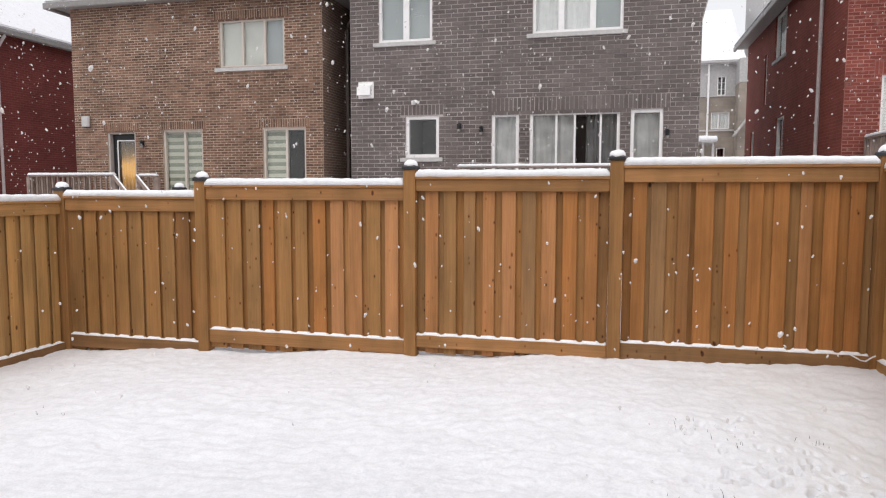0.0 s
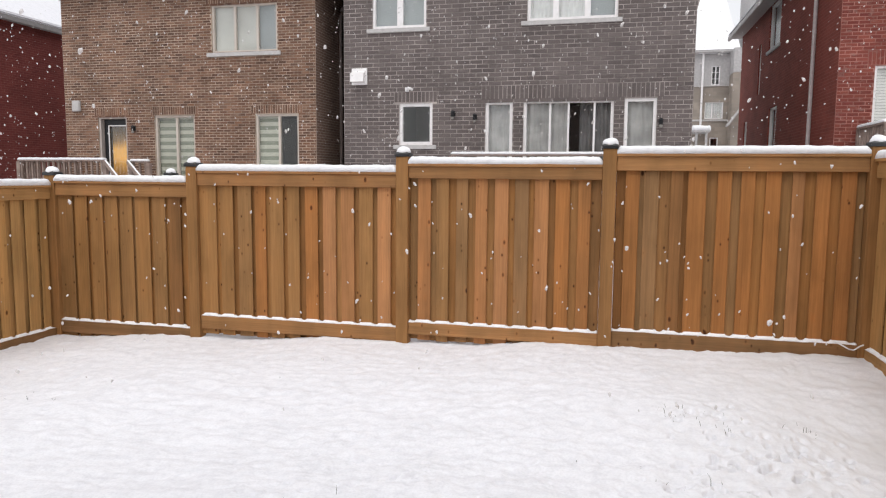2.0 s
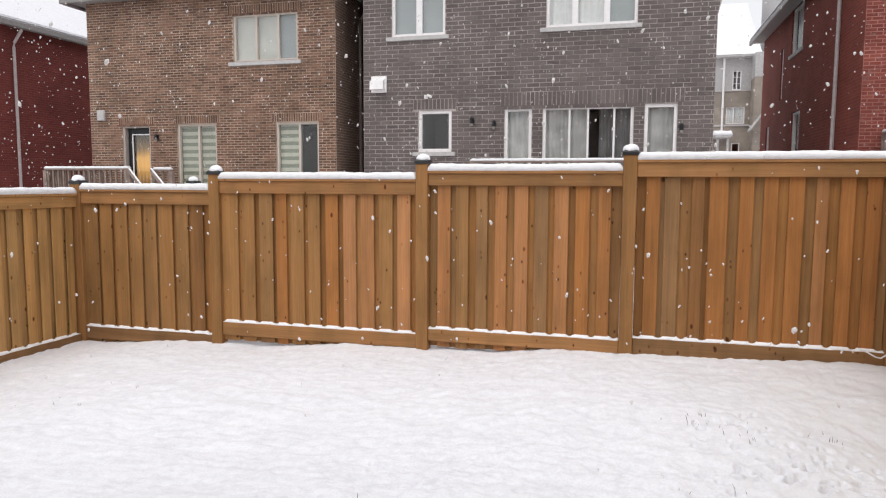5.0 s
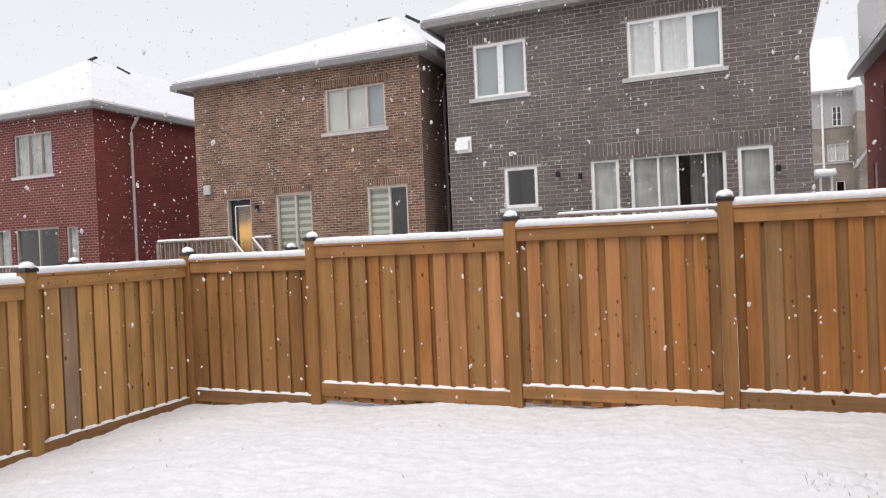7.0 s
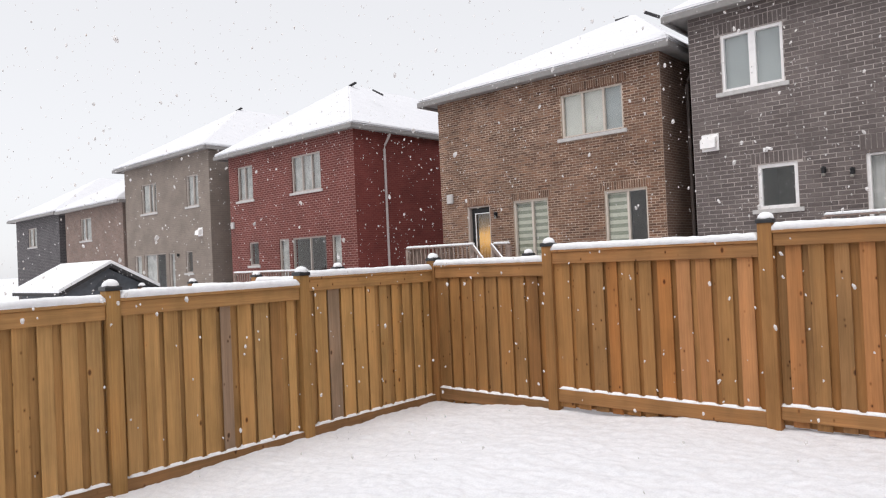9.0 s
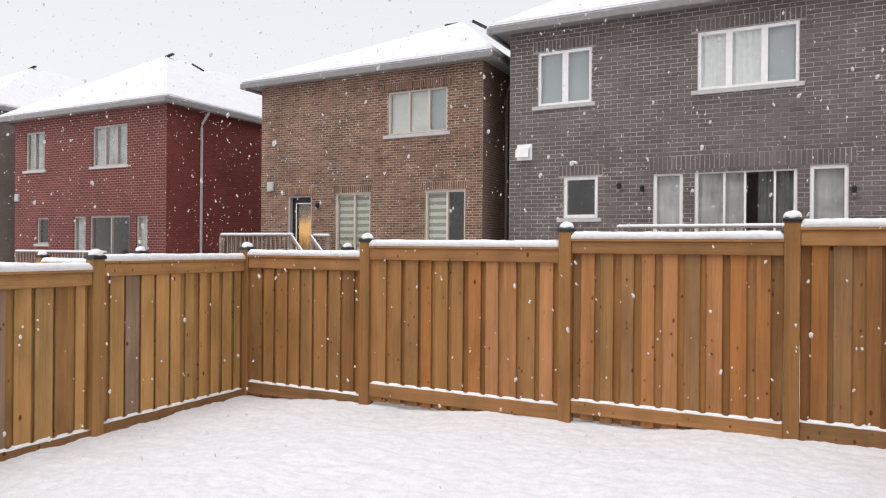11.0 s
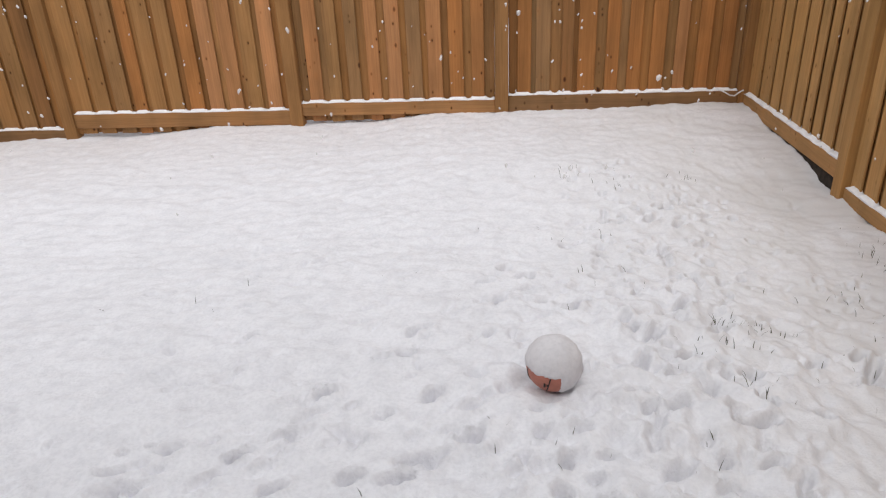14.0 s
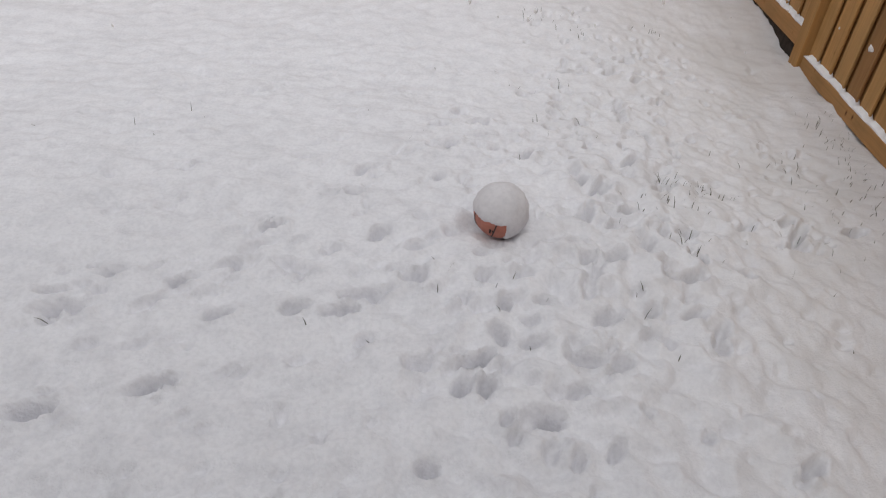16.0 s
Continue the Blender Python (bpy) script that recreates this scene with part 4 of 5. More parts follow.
window(house, front(), *HOLES[1], splits=(0.32, 0.67), inside=("curtain", "curtain", "roller"), rim=0.07, bar=0.13)
window(house, front(), *HOLES[2], inside="none", rim=0.08, label="small white square window, dark inside")
window(house, front(), *HOLES[3], sill=False, rim=0.075, cloth=DIM_CURTAIN, label="tall white sidelight window with sheer curtain")
window(house, front(), *HOLES[4], splits=(0.3, 0.505, 0.79), inside=("curtain", "curtain", "dark_half", "dark_curtain"), sill=False, rim=0.07, bar=0.045, cloth=DIM_CURTAIN, label="white sliding patio door with curtains half drawn")
window(house, front(), *HOLES[5], sill=False, rim=0.075, cloth=DIM_CURTAIN, label="tall white sidelight window with sheer curtain")
hip_roof(house, x0, x1, HY, 27.0, 6.95, (-2.3, 20.0, 10.2))
hood(house, -5.98, HY - 0.014, 3.98, 0.2)
wall_lamp(house, -3.63, HY - 0.014, 3.06)
wall_lamp(house, -3.1, HY - 0.014, 2.98)
wall_lamp(house, 1.1, HY - 0.014, 2.83)
cm = part("security_camera", Shape().box(-4.82, -4.72, HY - 0.04, HY - 0.014, 3.6, 3.7, 0.01), WHITE, house, "white security camera")
part("camera_body", Shape().tube([(-4.76, HY - 0.05, 3.65), (-4.7, HY - 0.14, 3.67), (-4.58, HY - 0.26, 3.62)], 0.032, 10), WHITE, cm)

# brown house
house = thing("house", "two-storey brown brick house with snowy hip roof", "house", "row of houses")
x0, x1, top = -14.55, -7.14, 6.46
HOLES = [(-10.01, -8.17, 4.68, 5.88), (-13.51, -12.62, 0.9, 3.11), (-11.77, -10.57, 1.0, 3.12), (-8.82, -7.62, 1.0, 3.12)]
SOLDIERS = [(-13.62, -12.5, 3.12, 3.36), (-11.88, -10.46, 3.13, 3.37), (-8.93, -7.51, 3.13, 3.37), (-10.15, -8.03, 5.89, 6.12)]
w = wall("wall", house, front(), x0, x1, BASE, top, HOLES, BROWN_MORTAR)
brickwork(w, x0, x1, BASE, top, HOLES, SOLDIERS, 0.21, 0.0675, BROWN_BRICK, 0.013, own=(-10.6, -7.2, 3.4, 4.6), seed=5)
shell(house, x0, x1, HY, 27.0, top, SIDE_BROWN, SIDE_BROWN)
window(house, front(), *HOLES[0], frame_of=CREAM, splits=(0.35, 0.69), inside=("shade", "shade", "roller"), label="cream vinyl window with pale blinds drawn")
window(house, front(), *HOLES[2], frame_of=CREAM, splits=(0.53,), inside="zebra", sill=False, label="tall cream two-pane window with banded blinds")
window(house, front(), *HOLES[3], frame_of=CREAM, splits=(0.54,), inside=("zebra", "none"), sill=False, label="tall cream window, banded blind in one half")
a, b, c, d = HOLES[1]
dr = part("door", Shape().box(a, a + 0.06, 0.02, 0.2, c, d, 0.006).box(b - 0.05, b, 0.02, 0.2, c, d, 0.006).box(a + 0.06, b - 0.05, 0.02, 0.2, d - 0.06, d, 0.006), TAUPE, house, "glazed back door in a taupe frame, warm light behind")
dr.matrix_basis = front()
part("leaf", Shape().box(a + 0.07, a + 0.2, 0.14, 0.18, c, d - 0.07, 0.006).box(b - 0.1, b - 0.06, 0.14, 0.18, c, d - 0.07, 0.006).box(a + 0.2, b - 0.1, 0.14, 0.18, d - 0.22, d - 0.07, 0.006), BLACK, dr, "black door leaf")
part("glazing_bead", Shape().box(a + 0.2, a + 0.23, 0.125, 0.15, c, d - 0.22, 0.004).box(b - 0.13, b - 0.1, 0.125, 0.15, c, d - 0.22, 0.004).box(a + 0.23, b - 0.13, 0.125, 0.15, d - 0.25, d - 0.22, 0.004), WHITE, dr)
part("pane", Shape().box(a + 0.22, b - 0.12, 0.155, 0.165, c, d - 0.23), GLASS, dr).visible_shadow = False
part("room_lining", Shape().add([(a - 0.9, 0.26, c), (b, 0.26, c), (b, 0.26, d), (a - 0.9, 0.26, d), (a - 0.9, 1.5, c), (b, 1.5, c), (b, 1.5, d), (a - 0.9, 1.5, d)],
                                [(4, 5, 6, 7), (0, 1, 5, 4), (1, 2, 6, 5), (2, 3, 7, 6), (3, 0, 4, 7)]), ROOM, dr)
# added screen that glows by itself in place of the lit interior
part("lit_curtain", fabric(a + 0.16, b - 0.06, 0.34, c, d - 0.1, 7, 0.012), ROOM_GLOW, dr, "added glowing orange screen standing in for the warmly lit room", True)
hip_roof(house, x0, x1, HY, 27.0, 6.4, (-10.1, 20.4, 9.25), caps=(((-10.5, 20.4, 9.25), 0, 0), ((-9.2, 19.8, 8.9), 30, 25)))
spout(house, x1, 17.0, 6.4, BASE, (1, 0), DARK_PIPE)
utility_box(house, -14.15, HY - 0.014, 3.4, 0.12)
wall_lamp(house, -12.38, HY - 0.014, 2.79)

# red house at the left
house = thing("house", "two-storey red brick house with snow-covered hip roof", "house", "row of houses")
x0, x1, top = -27.1, -18.7, 6.42
HOLES = [(-26.42, -25.25, 4.42, 5.88), (-22.48, -20.64, 4.4, 5.84), (-25.7, -25.0, 1.62, 2.6), (-23.52, -22.84, 0.3, 2.62), (-22.61, -20.48, 0.3, 2.62), (-20.15, -19.6, 0.3, 2.6)]
wall("wall", house, front(), x0, x1, BASE, top, HOLES, FAR_RED)
shell(house, x0, x1, HY, 27.0, top, FAR_RED, SIDE_RED)
window(house, front(), *HOLES[0], frame_of=TAUPE, splits=(0.45,), cloth=DIM_CURTAIN, label="taupe vinyl window with a pale sill")
window(house, front(), *HOLES[1], frame_of=TAUPE, splits=(0.35, 0.68), cloth=DIM_CURTAIN, label="taupe vinyl window with a pale sill")
window(house, front(), *HOLES[2], frame_of=TAUPE, inside="none", label="taupe vinyl window with a pale sill")
window(house, front(), *HOLES[3], frame_of=TAUPE, sill=False, cloth=DIM_CURTAIN, label="taupe vinyl window with a pale sill")
window(house, front(), *HOLES[4], frame_of=TAUPE, splits=(0.52,), inside="none", sill=False, label="taupe sliding patio door, dark inside")
window(house, front(), *HOLES[5], frame_of=TAUPE, sill=False, cloth=DIM_CURTAIN, label="taupe vinyl window with a pale sill")
hip_roof(house, x0, x1, HY, 27.0, 6.34, (-23.2, 19.3, 9.4), caps=(((-23.0, 19.3, 9.42), 0, -10), ((-20.6, 18.6, 8.5), 20, 30), ((-20.0, 22.0, 8.3), 60, 20)))
spout(house, x1, 16.97, 6.34, BASE, (1, 0), PIPE)
utility_box(house, -26.9, HY, 3.4, 0.12)

# taupe house
house = thing("house", "two-storey taupe brick house with snow-covered roof", "house", "row of houses")
x0, x1, top = -37.7, -28.8, 7.1
HOLES = [(-35.72, -34.05, 4.57, 6.09), (-30.95, -29.82, 4.57, 6.05), (-36.8, -36.0, 0.3, 2.42), (-35.7, -33.3, 0.3, 2.45), (-32.95, -32.35, 0.3, 2.42), (-31.24, -30.6, 1.41, 2.45)]
wall("wall", house, front(), x0, x1, BASE, top, HOLES, FAR_TAUPE)
shell(house, x0, x1, HY, 27.0, top, FAR_TAUPE, FAR_TAUPE)
window(house, front(), *HOLES[0], frame_of=TAUPE, splits=(0.5, 0.75), cloth=DIM_CURTAIN, label="taupe vinyl window with a pale sill")
window(house, front(), *HOLES[1], frame_of=TAUPE, splits=(0.55,), cloth=DIM_CURTAIN, label="taupe vinyl window with a pale sill")
window(house, front(), *HOLES[2], frame_of=TAUPE, sill=False, cloth=DIM_CURTAIN, label="taupe vinyl window with a pale sill")
window(house, front(), *HOLES[3], frame_of=TAUPE, splits=(0.55,), inside=("curtain", "none"), cloth=DIM_CURTAIN, sill=False, label="taupe sliding patio door with one curtain")
window(house, front(), *HOLES[4], frame_of=TAUPE, sill=False, cloth=DIM_CURTAIN, label="taupe vinyl window with a pale sill")
window(house, front(), *HOLES[5], frame_of=TAUPE, inside="none", label="taupe vinyl window with a pale sill")
hip_roof(house, x0, x1, HY, 27.0, 7.02, (-33.3, 20.0, 10.2), caps=(((-33.3, 20.0, 10.25), 0, -10),))
hood(house, -29.74, HY, 3.3, 0.2)
wall_lamp(house, -31.9, HY, 2.3)

# two more houses down the row
house = thing("house", "weathered brown brick house with a snowy hip roof", "house", "row of houses")
x0, x1, top = -46.5, -38.1, 5.5
HOLES = [(-44.09, -42.45, 3.58, 4.92)]
wall("wall", house, front(), x0, x1, BASE, top, HOLES, FAR_BROWN)
shell(house, x0, x1, HY, 27.0, top, FAR_BROWN, FAR_BROWN)
window(house, front(), *HOLES[0], frame_of=TAUPE, splits=(0.4,), cloth=DIM_CURTAIN, label="taupe vinyl window with a pale sill")
hip_roof(house, x0, x1, HY, 27.0, 5.42, (-42.3, 19.8, 8.4), caps=(((-42.3, 19.8, 8.42), 0, 0),))
house = thing("house", "dark grey brick house with a snowy hip roof", "house", "row of houses")
x0, x1, top = -56.0, -47.6, 5.6
HOLES = [(-53.5, -51.8, 3.6, 4.9)]
wall("wall", house, front(), x0, x1, BASE, top, HOLES, SIDE_GREY)
shell(house, x0, x1, HY, 27.0, top, SIDE_GREY, SIDE_GREY)
window(house, front(), *HOLES[0], frame_of=TAUPE, splits=(0.5,), cloth=DIM_CURTAIN, label="taupe vinyl window with a pale sill")
hip_roof(house, x0, x1, HY, 27.0, 5.5, (-51.8, 19.8, 8.5))

# red house at the right
house = thing("house", "two-storey red brick house with snowy eaves and pale downspout", "house", "row of houses")
x0, x1, top = 4.6, 13.0, 7.05
HOLES = [(5.29, 7.1, 1.9, 3.93)]
SOLDIERS = [(5.15, 7.24, 3.94, 4.24)]
w = wall("wall", house, front(), x0, x1, BASE, top, HOLES, RED_MORTAR)
brickwork(w, x0, x0 + 3.6, BASE, top, HOLES, SOLDIERS, 0.22, 0.075, RED_BRICK, 0.014, seed=8)
part("far_wall", Shape().box(x0 + 3.61, x1, -0.012, -0.002, BASE, top), FAR_RED, w)
window(house, front(), *HOLES[0], splits=(0.5,), inside="blind")
side = pose(x0, 0, 0, rz=-90)
SIDES = [(-22.45, -21.0, 5.45, 6.78), (-21.95, -20.9, 1.6, 3.7), (-25.9, -25.3, 1.6, 3.6), (-23.85, -23.5, 4.3, 5.9)]
wall("side_wall", house, pose(x0 - 0.003, 0, 0, rz=-90), -27.0, -15.504, BASE, top, SIDES, WARM_RED)
for k, h in enumerate(SIDES):
    window(house, side, *h, inside="none" if k else "half", sill=k < 1, label="side window in white frame")
part("side_wall", Shape().box(x1 - 0.25, x1, HY + 0.252, 27.0, BASE, top), WARM_RED, house)
part("back_wall", Shape().box(x0 + 0.252, x1 - 0.252, 26.75, 27.0, BASE, top), WARM_RED, house)
hip_roof(house, x0, x1, HY, 27.0, 6.75, (8.8, 20.0, 9.8), trough=EAVE)
spout(house, x0, 17.25, 6.75, BASE, (-1, 0), PIPE)

# townhouse across the far street
house = thing("townhouse", "three-storey beige stone townhouse with grey siding and snowy porch", "house")
ty = 42.0
m = front(ty)
HOLES = [(5.48, 5.95, 6.97, 8.06), (5.2, 6.2, 5.07, 6.02), (5.55, 6.0, 2.0, 4.0)]
wall("lower_wall", house, m, 2.0, 6.9, 0.0, 6.9, HOLES[1:], STONE)
wall("upper_wall", house, m, 2.0, 6.9, 6.952, 8.75, HOLES[:1], SIDING)
part("belt_course", Shape().box(1.98, 6.92, ty - 0.06, ty + 0.2, 6.902, 6.95, 0.01).box(1.98, 6.92, ty - 0.06, ty - 0.002, 4.93, 5.03, 0.01), SILL, house)
w = window(house, m, *HOLES[0], splits=(0.5,), inside="none", sill=False)
part("glazing_bars", Shape().box(5.5, 5.93, 0.06, 0.08, 7.32, 7.35).box(5.5, 5.93, 0.06, 0.08, 7.68, 7.71), WHITE, w)
window(house, m, *HOLES[1], splits=(0.4,), sill=False)
window(house, m, *HOLES[2], inside="none", sill=False)
part("bay", Shape().box(6.46, 8.2, ty - 1.2, ty - 0.002, 0.0, 7.5, 0.02), STONE, house)
part("bay_upper", Shape().box(6.46, 8.2, ty - 1.2, ty - 0.002, 7.51, 8.85, 0.02), SIDING, house)
part("tower", Shape().box(7.8, 10.5, ty + 0.3, ty + 6, 0.0, 15.0, 0.02), SIDING, house)
part("gutter", Shape().box(1.8, 6.9, ty - 0.35, ty - 0.05, 8.76, 8.9, 0.03), SIDING, house)
part("downspout", Shape().tube([(5.0, ty - 0.08, 8.75), (5.0, ty - 0.08, 4.6)], 0.06), WHITE, house)
part("roof", Shape().add([(1.8, ty - 0.35, 8.91), (6.93, ty - 0.35, 8.91), (6.93, ty + 6, 13.2), (1.8, ty + 6, 13.2), (1.8, ty + 6, 8.91), (6.93, ty + 6, 8.91)],
                         [(0, 1, 2, 3), (0, 3, 4), (1, 5, 2), (3, 2, 5, 4), (0, 4, 5, 1)]), SNOW_CAP, house, "snow-covered roof slope")
part("porch_roof", Shape().box(4.5, 5.35, ty - 1.6, ty - 0.07, 4.2, 4.32, 0.02), SIDING, house)
part("porch_post", Shape().box(4.6, 4.72, ty - 1.5, ty - 1.38, 0.0, 4.2, 0.01), SIDING, house)
part("porch_post", Shape().box(5.12, 5.24, ty - 1.5, ty - 1.38, 0.0, 4.2, 0.01), SIDING, house)
part("awning", Shape().add([(6.2, ty - 2.2, 4.6), (6.9, ty - 2.2, 5.6), (6.9, ty - 1.21, 5.6), (6.2, ty - 1.21, 4.6), (6.2, ty - 2.2, 4.5), (6.9, ty - 2.2, 5.5), (6.9, ty - 1.21, 5.5), (6.2, ty - 1.21, 4.5)],
                           [(0, 1, 2, 3), (4, 7, 6, 5), (0, 4, 5, 1), (3, 2, 6, 7), (0, 3, 7, 4), (1, 5, 6, 2)]), SIDING, house)
snow_strip(pose(4.45, ty - 1.6, 0), 0.95, 0, 1.5, 4.32, 0.3, "snow heaped on a porch roof")


# ---------------------------------------------------------------- decks behind the houses
def railing(parent, a, b, top, high, step=0.16):
    """Rails and balusters between two points of the plan."""
    a, b = Vector((*a, 0)), Vector((*b, 0))
    d = b - a
    m = Matrix.Translation(a) @ Matrix.Rotation(math.atan2(d.y, d.x), 4, "Z")
    for name, z, h in (("hand_rail", top - 0.04, 0.04), ("lower_rail", top - high, 0.07)):
        part(name, Shape().box(0, d.length, -0.06, 0.06, z, z + h, 0.006), DECK, parent).matrix_basis = m
    one = Shape().box(-0.022, 0.022, -0.022, 0.022, top - high, top - 0.04, 0.003).mesh("baluster", DECK)
    n = int(d.length / step)
    for i in range(n + 1):
        part("baluster", one, DECK, parent).matrix_basis = m @ Matrix.Translation((d.length * (i + 0.5) / (n + 1), 0, 0))
    for u in (0, d.length):
        part("rail_post", Shape().box(u - 0.05, u + 0.05, -0.05, 0.05, -0.7, top - 0.041, 0.006), DECK, parent).matrix_basis = m
    snow_strip(m, d.length, -0.065, 0.065, top, 0.055, "snow lying on a deck handrail", seed=top + a.x)


deck = thing("deck", "weathered wooden deck with snowy baluster railing", "deck", "decks")
part("platform", Shape().box(-14.2, -10.6, 13.45, HY - 0.02, 0.75, 0.87, 0.01), DECK, deck)
railing(deck, (-14.17, 13.5), (-11.68, 13.5), 1.9, 0.95)
railing(deck, (-14.17, 15.4), (-14.17, 13.6), 1.9, 0.95)
railing(deck, (-10.98, 13.5), (-10.5, 13.5), 1.87, 0.95)
LIDS = [(0, 1, 2, 3), (4, 7, 6, 5), (0, 4, 5, 1), (1, 5, 6, 2), (2, 6, 7, 3), (3, 7, 4, 0)]
for x in (-11.62, -11.0):
    def slope(wide, low, high):
        ends = ((x, 13.42, 1.8), (x + 1.35, 12.6, 1.0))
        return [(px + w, py, pz + h) for h in (low, high) for (px, py, pz), w in ((ends[0], -wide), (ends[0], wide), (ends[1], wide), (ends[1], -wide))]
    part("stair_rail", Shape().add(slope(0.04, 0.0, 0.08), LIDS), DECK, deck)
    tagged(part("snow_strip", Shape().add(slope(0.02, 0.083, 0.1), LIDS), SNOW_CAP), "thin snow lying on a stair rail", "snow", "snow on the decks")
deck = thing("deck", "dark wooden deck with snow along its handrail", "deck", "decks")
part("platform", Shape().box(-3.3, 1.3, 14.0, HY - 0.02, 0.95, 1.08, 0.01), DECK, deck)
railing(deck, (-3.32, 14.0), (1.3, 14.0), 2.06, 0.95)
deck = thing("deck", "low wooden deck with snowy railing", "deck", "decks")
part("platform", Shape().box(-23.6, -19.0, 13.5, HY - 0.02, 0.2, 0.32, 0.01), DECK, deck)
railing(deck, (-23.6, 13.5), (-19.05, 13.5), 1.36, 0.95)
deck = thing("deck", "raised wooden deck with snowy baluster railing", "deck", "decks")
part("platform", Shape().box(5.0, 9.0, 13.8, HY - 0.02, 1.5, 1.62, 0.01), DECK, deck)
railing(deck, (5.05, 15.4), (5.03, 13.85), 2.66, 0.95)
railing(deck, (5.13, 13.8), (9.0, 13.8), 2.66, 0.95)

# garden shed in a yard farther left
shed = thing("garden_shed", "slate-grey garden shed with snowy gable roof", "shed")
sx, sy, hw = -18.0, 6.55, 1.05
part("body", Shape().add([(x, y, z) for x in (sx, sx - 3.2) for y, z in ((sy - hw, -0.9), (sy + hw, -0.9), (sy + hw, 1.15), (sy, 1.68), (sy - hw, 1.15))],
                         [(0, 1, 2, 3, 4), (9, 8, 7, 6, 5), (0, 5, 6, 1), (1, 6, 7, 2), (2, 7, 8, 3), (3, 8, 9, 4), (4, 9, 5, 0)]), SHED_WALL, shed)
for s in (1, -1):
    e = hw + 0.2
    vs = [(x, sy + s * u, z) for x in (sx + 0.18, sx - 3.3) for u, z in ((0, 1.73), (e, 1.06), (e, 1.14), (0, 1.81))]
    part("roof_slope", Shape().add(vs, [(0, 1, 2, 3), (4, 7, 6, 5), (0, 4, 5, 1), (1, 5, 6, 2), (2, 6, 7, 3), (3, 7, 4, 0)]), SHINGLE, shed)
    vs = [(x, sy + s * u, z) for x in (sx + 0.16, sx - 3.3) for u, z in ((0, 1.815), (e, 1.145), (e, 1.23), (0, 1.9))]
    tagged(part("roof_snow", Shape().add(vs, [(0, 1, 2, 3), (4, 7, 6, 5), (0, 4, 5, 1), (1, 5, 6, 2), (2, 6, 7, 3), (3, 7, 4, 0)]), SNOW_CAP), "layer of snow on a shed roof", "snow", "snow on the roofs")
for k in range(4):
    h = 0.34 - k * 0.07
    part("louvre", Shape().box(sx, sx + 0.03, sy - h, sy + h, 1.2 + k * 0.07, 1.24 + k * 0.07, 0.004), SHED_WALL, shed)


# ---------------------------------------------------------------- the ball in the snow
bx, by, br = 0.287, 1.865, 0.116
bz = ground_at(bx, by) + br - 0.024
ball = thing("ball", "orange rubber ball with black seams, half buried in snow", "ball", m=pose(bx, by, bz))


def globe(radius, n, rows):
    return Shape().lathe(0, 0, [(radius * math.sin(math.pi * k / rows) + 1e-4, -radius * math.cos(math.pi * k / rows)) for k in range(rows + 1)], n)


part("shell", globe(br, 32, 20), RUBBER, ball, smooth=True)
for turn in (0, 60, 120):
    ring = [(br * 1.002 * math.cos(2 * math.pi * i / 40), 0, br * 1.002 * math.sin(2 * math.pi * i / 40)) for i in range(41)]
    part("seam", Shape().tube(ring, 0.0028, 6), SEAM, ball).matrix_basis = pose(0, 0, 0, 12, 8, turn + 22)
for k in (0, 1):
    part("mark", Shape().box(-0.046 + k * 0.012, -0.038 + k * 0.012, -0.107, -0.096, -0.044 + k * 0.003, -0.026 + k * 0.003, 0.001), SEAM, ball, "small dark printed bar")
cover = globe(1.0, 72, 48)
shaped = []
for x, y, z in cover.v:
    edge = max(z - 0.02, 1.1 * (x - 0.16), y - 0.25) + 0.08 * wob(x * 3, y * 3, z * 3) + 0.05 * wob(x * 9, y * 9, z * 9)
    k = min(1.0, max(0.0, edge / 0.1))
    r = br * (0.95 + 0.115 * k) + 0.004 * k * wob(x * 4, y * 4, z * 4 + 9)
    shaped.append((bx + x * r, by + y * r, bz + z * r + 0.006 * k * max(z, 0)))
cover.v = shaped
tagged(part("snow_coat", cover, THIN_SNOW, smooth=True), "rounded coat of snow clinging to a ball", "snow")

# loose white cord at the fence corner
tie = [(2.38, FY - 0.06, -0.12), (2.45, FY - 0.09, -0.15), (2.52, FY - 0.1, -0.19), (2.57, FY - 0.09, -0.2), (2.63, FY - 0.1, -0.15), (2.66, FY - 0.09, -0.14)]
tagged(part("cord", Shape().tube(tie, 0.008, 6), CORD, smooth=True), "loose white cord on the bottom rail", "cord")

# grass tips that stand out of the snow
blades = Shape()
r = random.Random(11)
SPOTS = [(1.3, 2.5, 0.16, 0.035, 44), (1.24, 2.3, 0.12, 0.06, 18), (1.2, 1.95, 0.1, 0.08, 10), (1.0, 2.2, 0.15, 0.2, 8), (0.62, 4.72, 0.14, 0.14, 18), (0.95, 4.55, 0.12, 0.2, 8), (1.55, 4.85, 0.12, 0.14, 10), (2.52, 3.2, 0.14, 0.7, 90), (2.1, 2.7, 0.3, 0.5, 50),
         (2.52, 2.4, 0.16, 0.5, 50), (1.75, 2.2, 0.3, 0.4, 14), (0.6, 3.3, 0.5, 0.6, 16), (-1.6, 1.0, 0.2, 0.1, 8), (0.2, 1.4, 0.5, 0.5, 10), (-4.9, 4.3, 0.5, 0.3, 8), (-6.9, 4.9, 0.2, 0.4, 14), (-0.6, 2.6, 1.2, 0.6, 12), (1.0, 1.2, 0.6, 0.4, 8)]
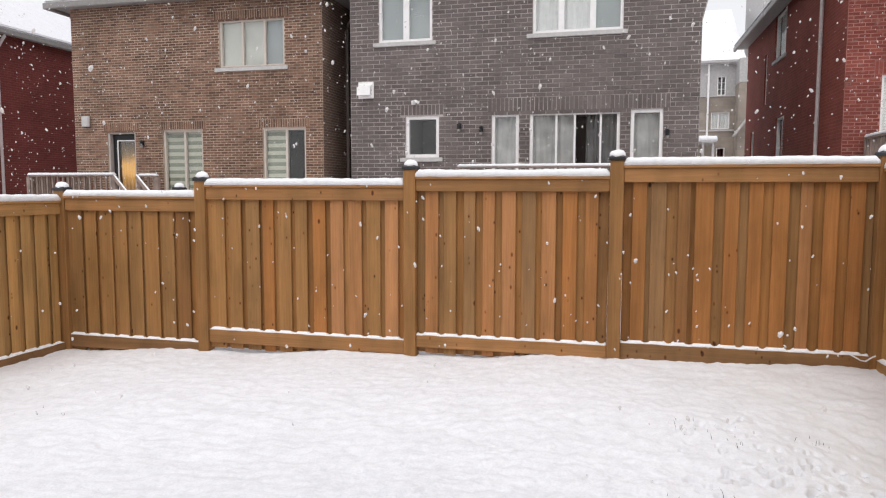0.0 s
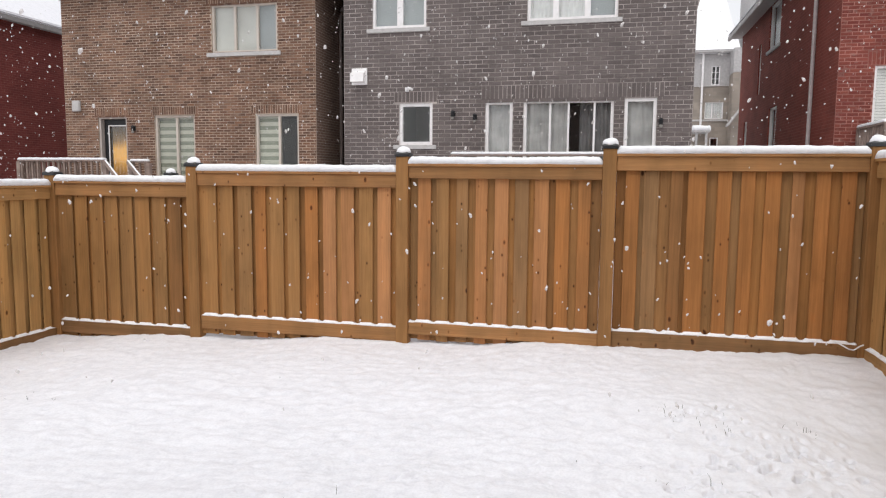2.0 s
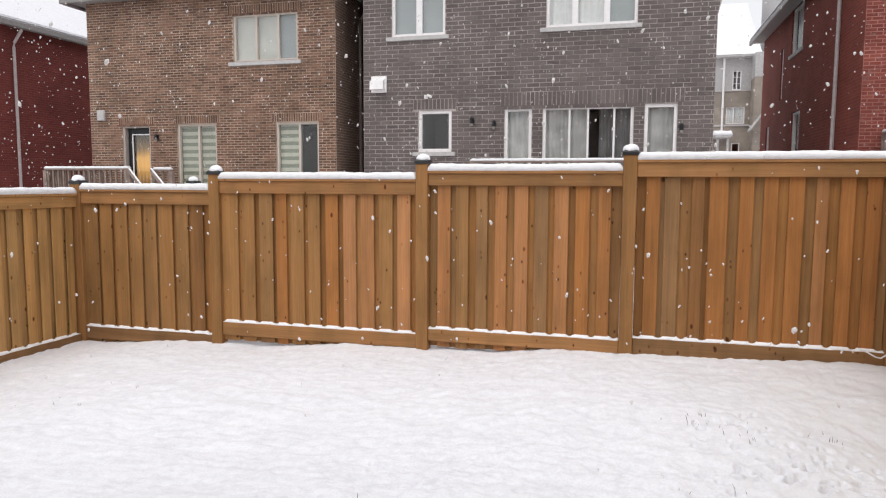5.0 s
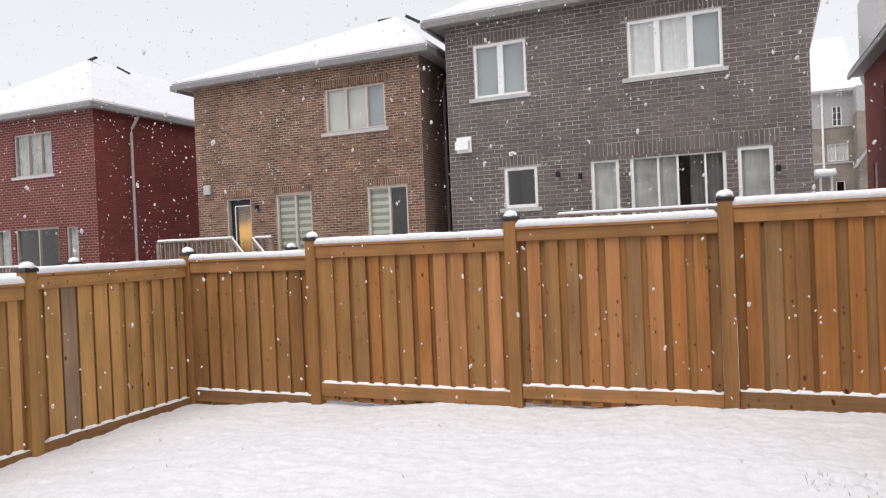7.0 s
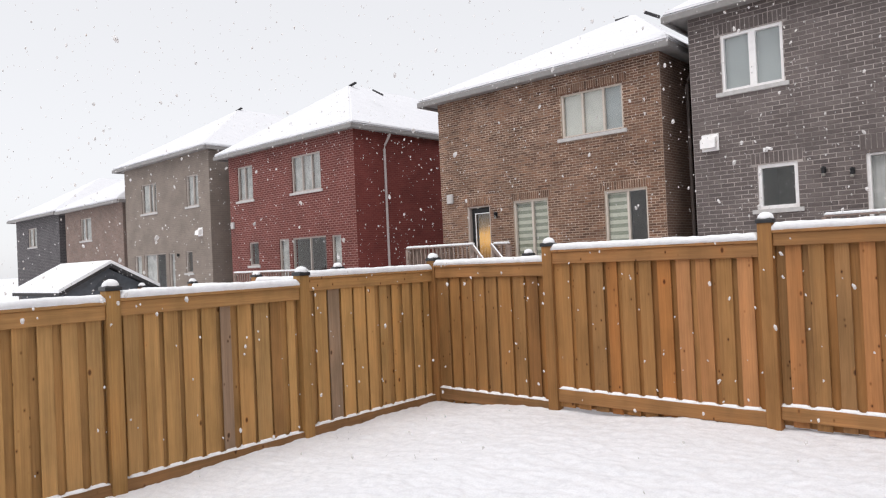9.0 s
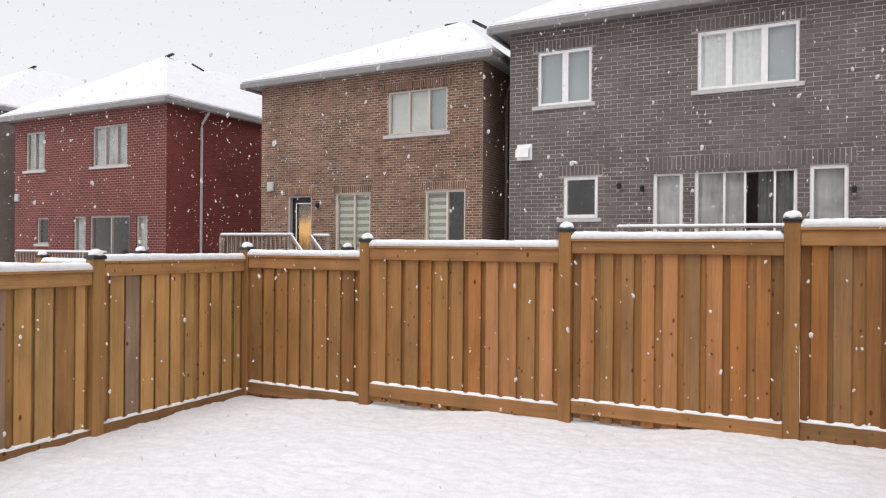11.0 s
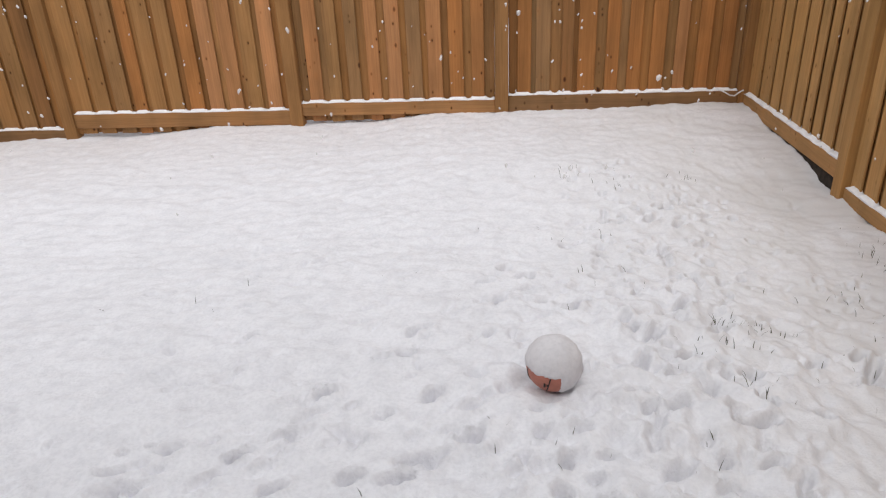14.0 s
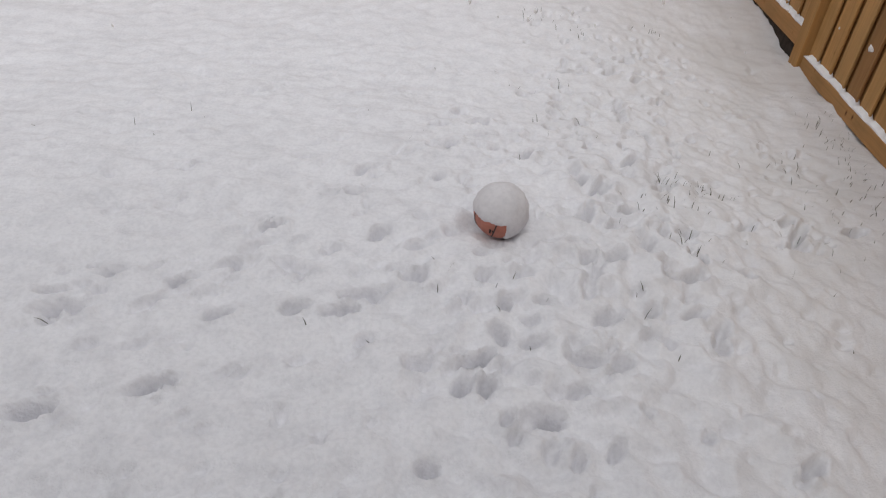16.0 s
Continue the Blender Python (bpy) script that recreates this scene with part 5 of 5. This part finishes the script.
for x, y, a, b, n in SPOTS:
    for k in range(n):
        px, py = x + r.gauss(0, a * 0.6), y + r.gauss(0, b * 0.6)
        if px > RX - 0.06:
            continue
        pz = ground_at(px, py) - 0.015
        h, turn, lean = r.uniform(0.025, 0.06), r.uniform(0, 6.3), r.uniform(0.0, 0.045)
        dx, dy, w = math.cos(turn), math.sin(turn), 0.0018
        ex, ey = math.cos(turn + 2) * lean, math.sin(turn + 2) * lean
        q = [(px - dx * w, py - dy * w, pz), (px + dx * w, py + dy * w, pz), (px + ex * 0.4 + dx * w, py + ey * 0.4 + dy * w, pz + h * 0.6), (px + ex * 0.4 - dx * w, py + ey * 0.4 - dy * w, pz + h * 0.6), (px + ex, py + ey, pz + h)]
        blades.add(q, [(0, 1, 2, 3), (3, 2, 4)])
tagged(part("grass", blades, GRASS), "sparse dry grass tips poking through snow", "grass", kind="stuff")

# flakes in the air
g = (1 + 5 ** 0.5) / 2
BALL = [Vector(p).normalized() for p in ((-1, g, 0), (1, g, 0), (-1, -g, 0), (1, -g, 0), (0, -1, g), (0, 1, g), (0, -1, -g), (0, 1, -g), (g, 0, -1), (g, 0, 1), (-g, 0, -1), (-g, 0, 1))]
BALL_FACES = ((0, 11, 5), (0, 5, 1), (0, 1, 7), (0, 7, 10), (0, 10, 11), (1, 5, 9), (5, 11, 4), (11, 10, 2), (10, 7, 6), (7, 1, 8),
              (3, 9, 4), (3, 4, 2), (3, 2, 6), (3, 6, 8), (3, 8, 9), (4, 9, 5), (2, 4, 11), (6, 2, 10), (8, 6, 7), (9, 8, 1))
FLAKE, fn, fl, fp = nodes_of("airborne_flake", 0.9, 0, 0.1)
fp.inputs["Base Color"].default_value = (0.9, 0.87, 0.86, 1)
see, soft_mix = fn.new("ShaderNodeBsdfTransparent"), fn.new("ShaderNodeMixShader")
soft_mix.inputs[0].default_value = 0.62
for a, b in ((see.outputs[0], soft_mix.inputs[1]), (fp.outputs[0], soft_mix.inputs[2]), (soft_mix.outputs[0], fn["Material Output"].inputs[0])):
    fl.new(a, b)
flakes = Shape()
r = random.Random(21)
for k in range(7200):
    x, y, z = r.uniform(-17, 6), r.uniform(0.7, 14.5), r.uniform(0.0, 6.5)
    away = math.hypot(x - 0.07, y + 0.7)
    if away < 3.2 or (z < 2.2 and (abs(y - FY) < 0.45 or abs(x - LX) < 0.4 or abs(x - RX) < 0.4)):
        continue
    s = r.uniform(0.0045, 0.0135) * (1.7 if r.random() < 0.06 else 1.0)
    lean = r.uniform(-0.6, 0.6)
    flakes.add([(x + s * (a * r.uniform(0.5, 1.1) + lean * c), y + s * b * r.uniform(0.5, 1.1), z + s * c * r.uniform(0.8, 1.7)) for a, b, c in BALL], BALL_FACES)
tagged(part("snowflakes", flakes, FLAKE, smooth=True), "loose snowflakes drifting in the air", "snow", kind="stuff")
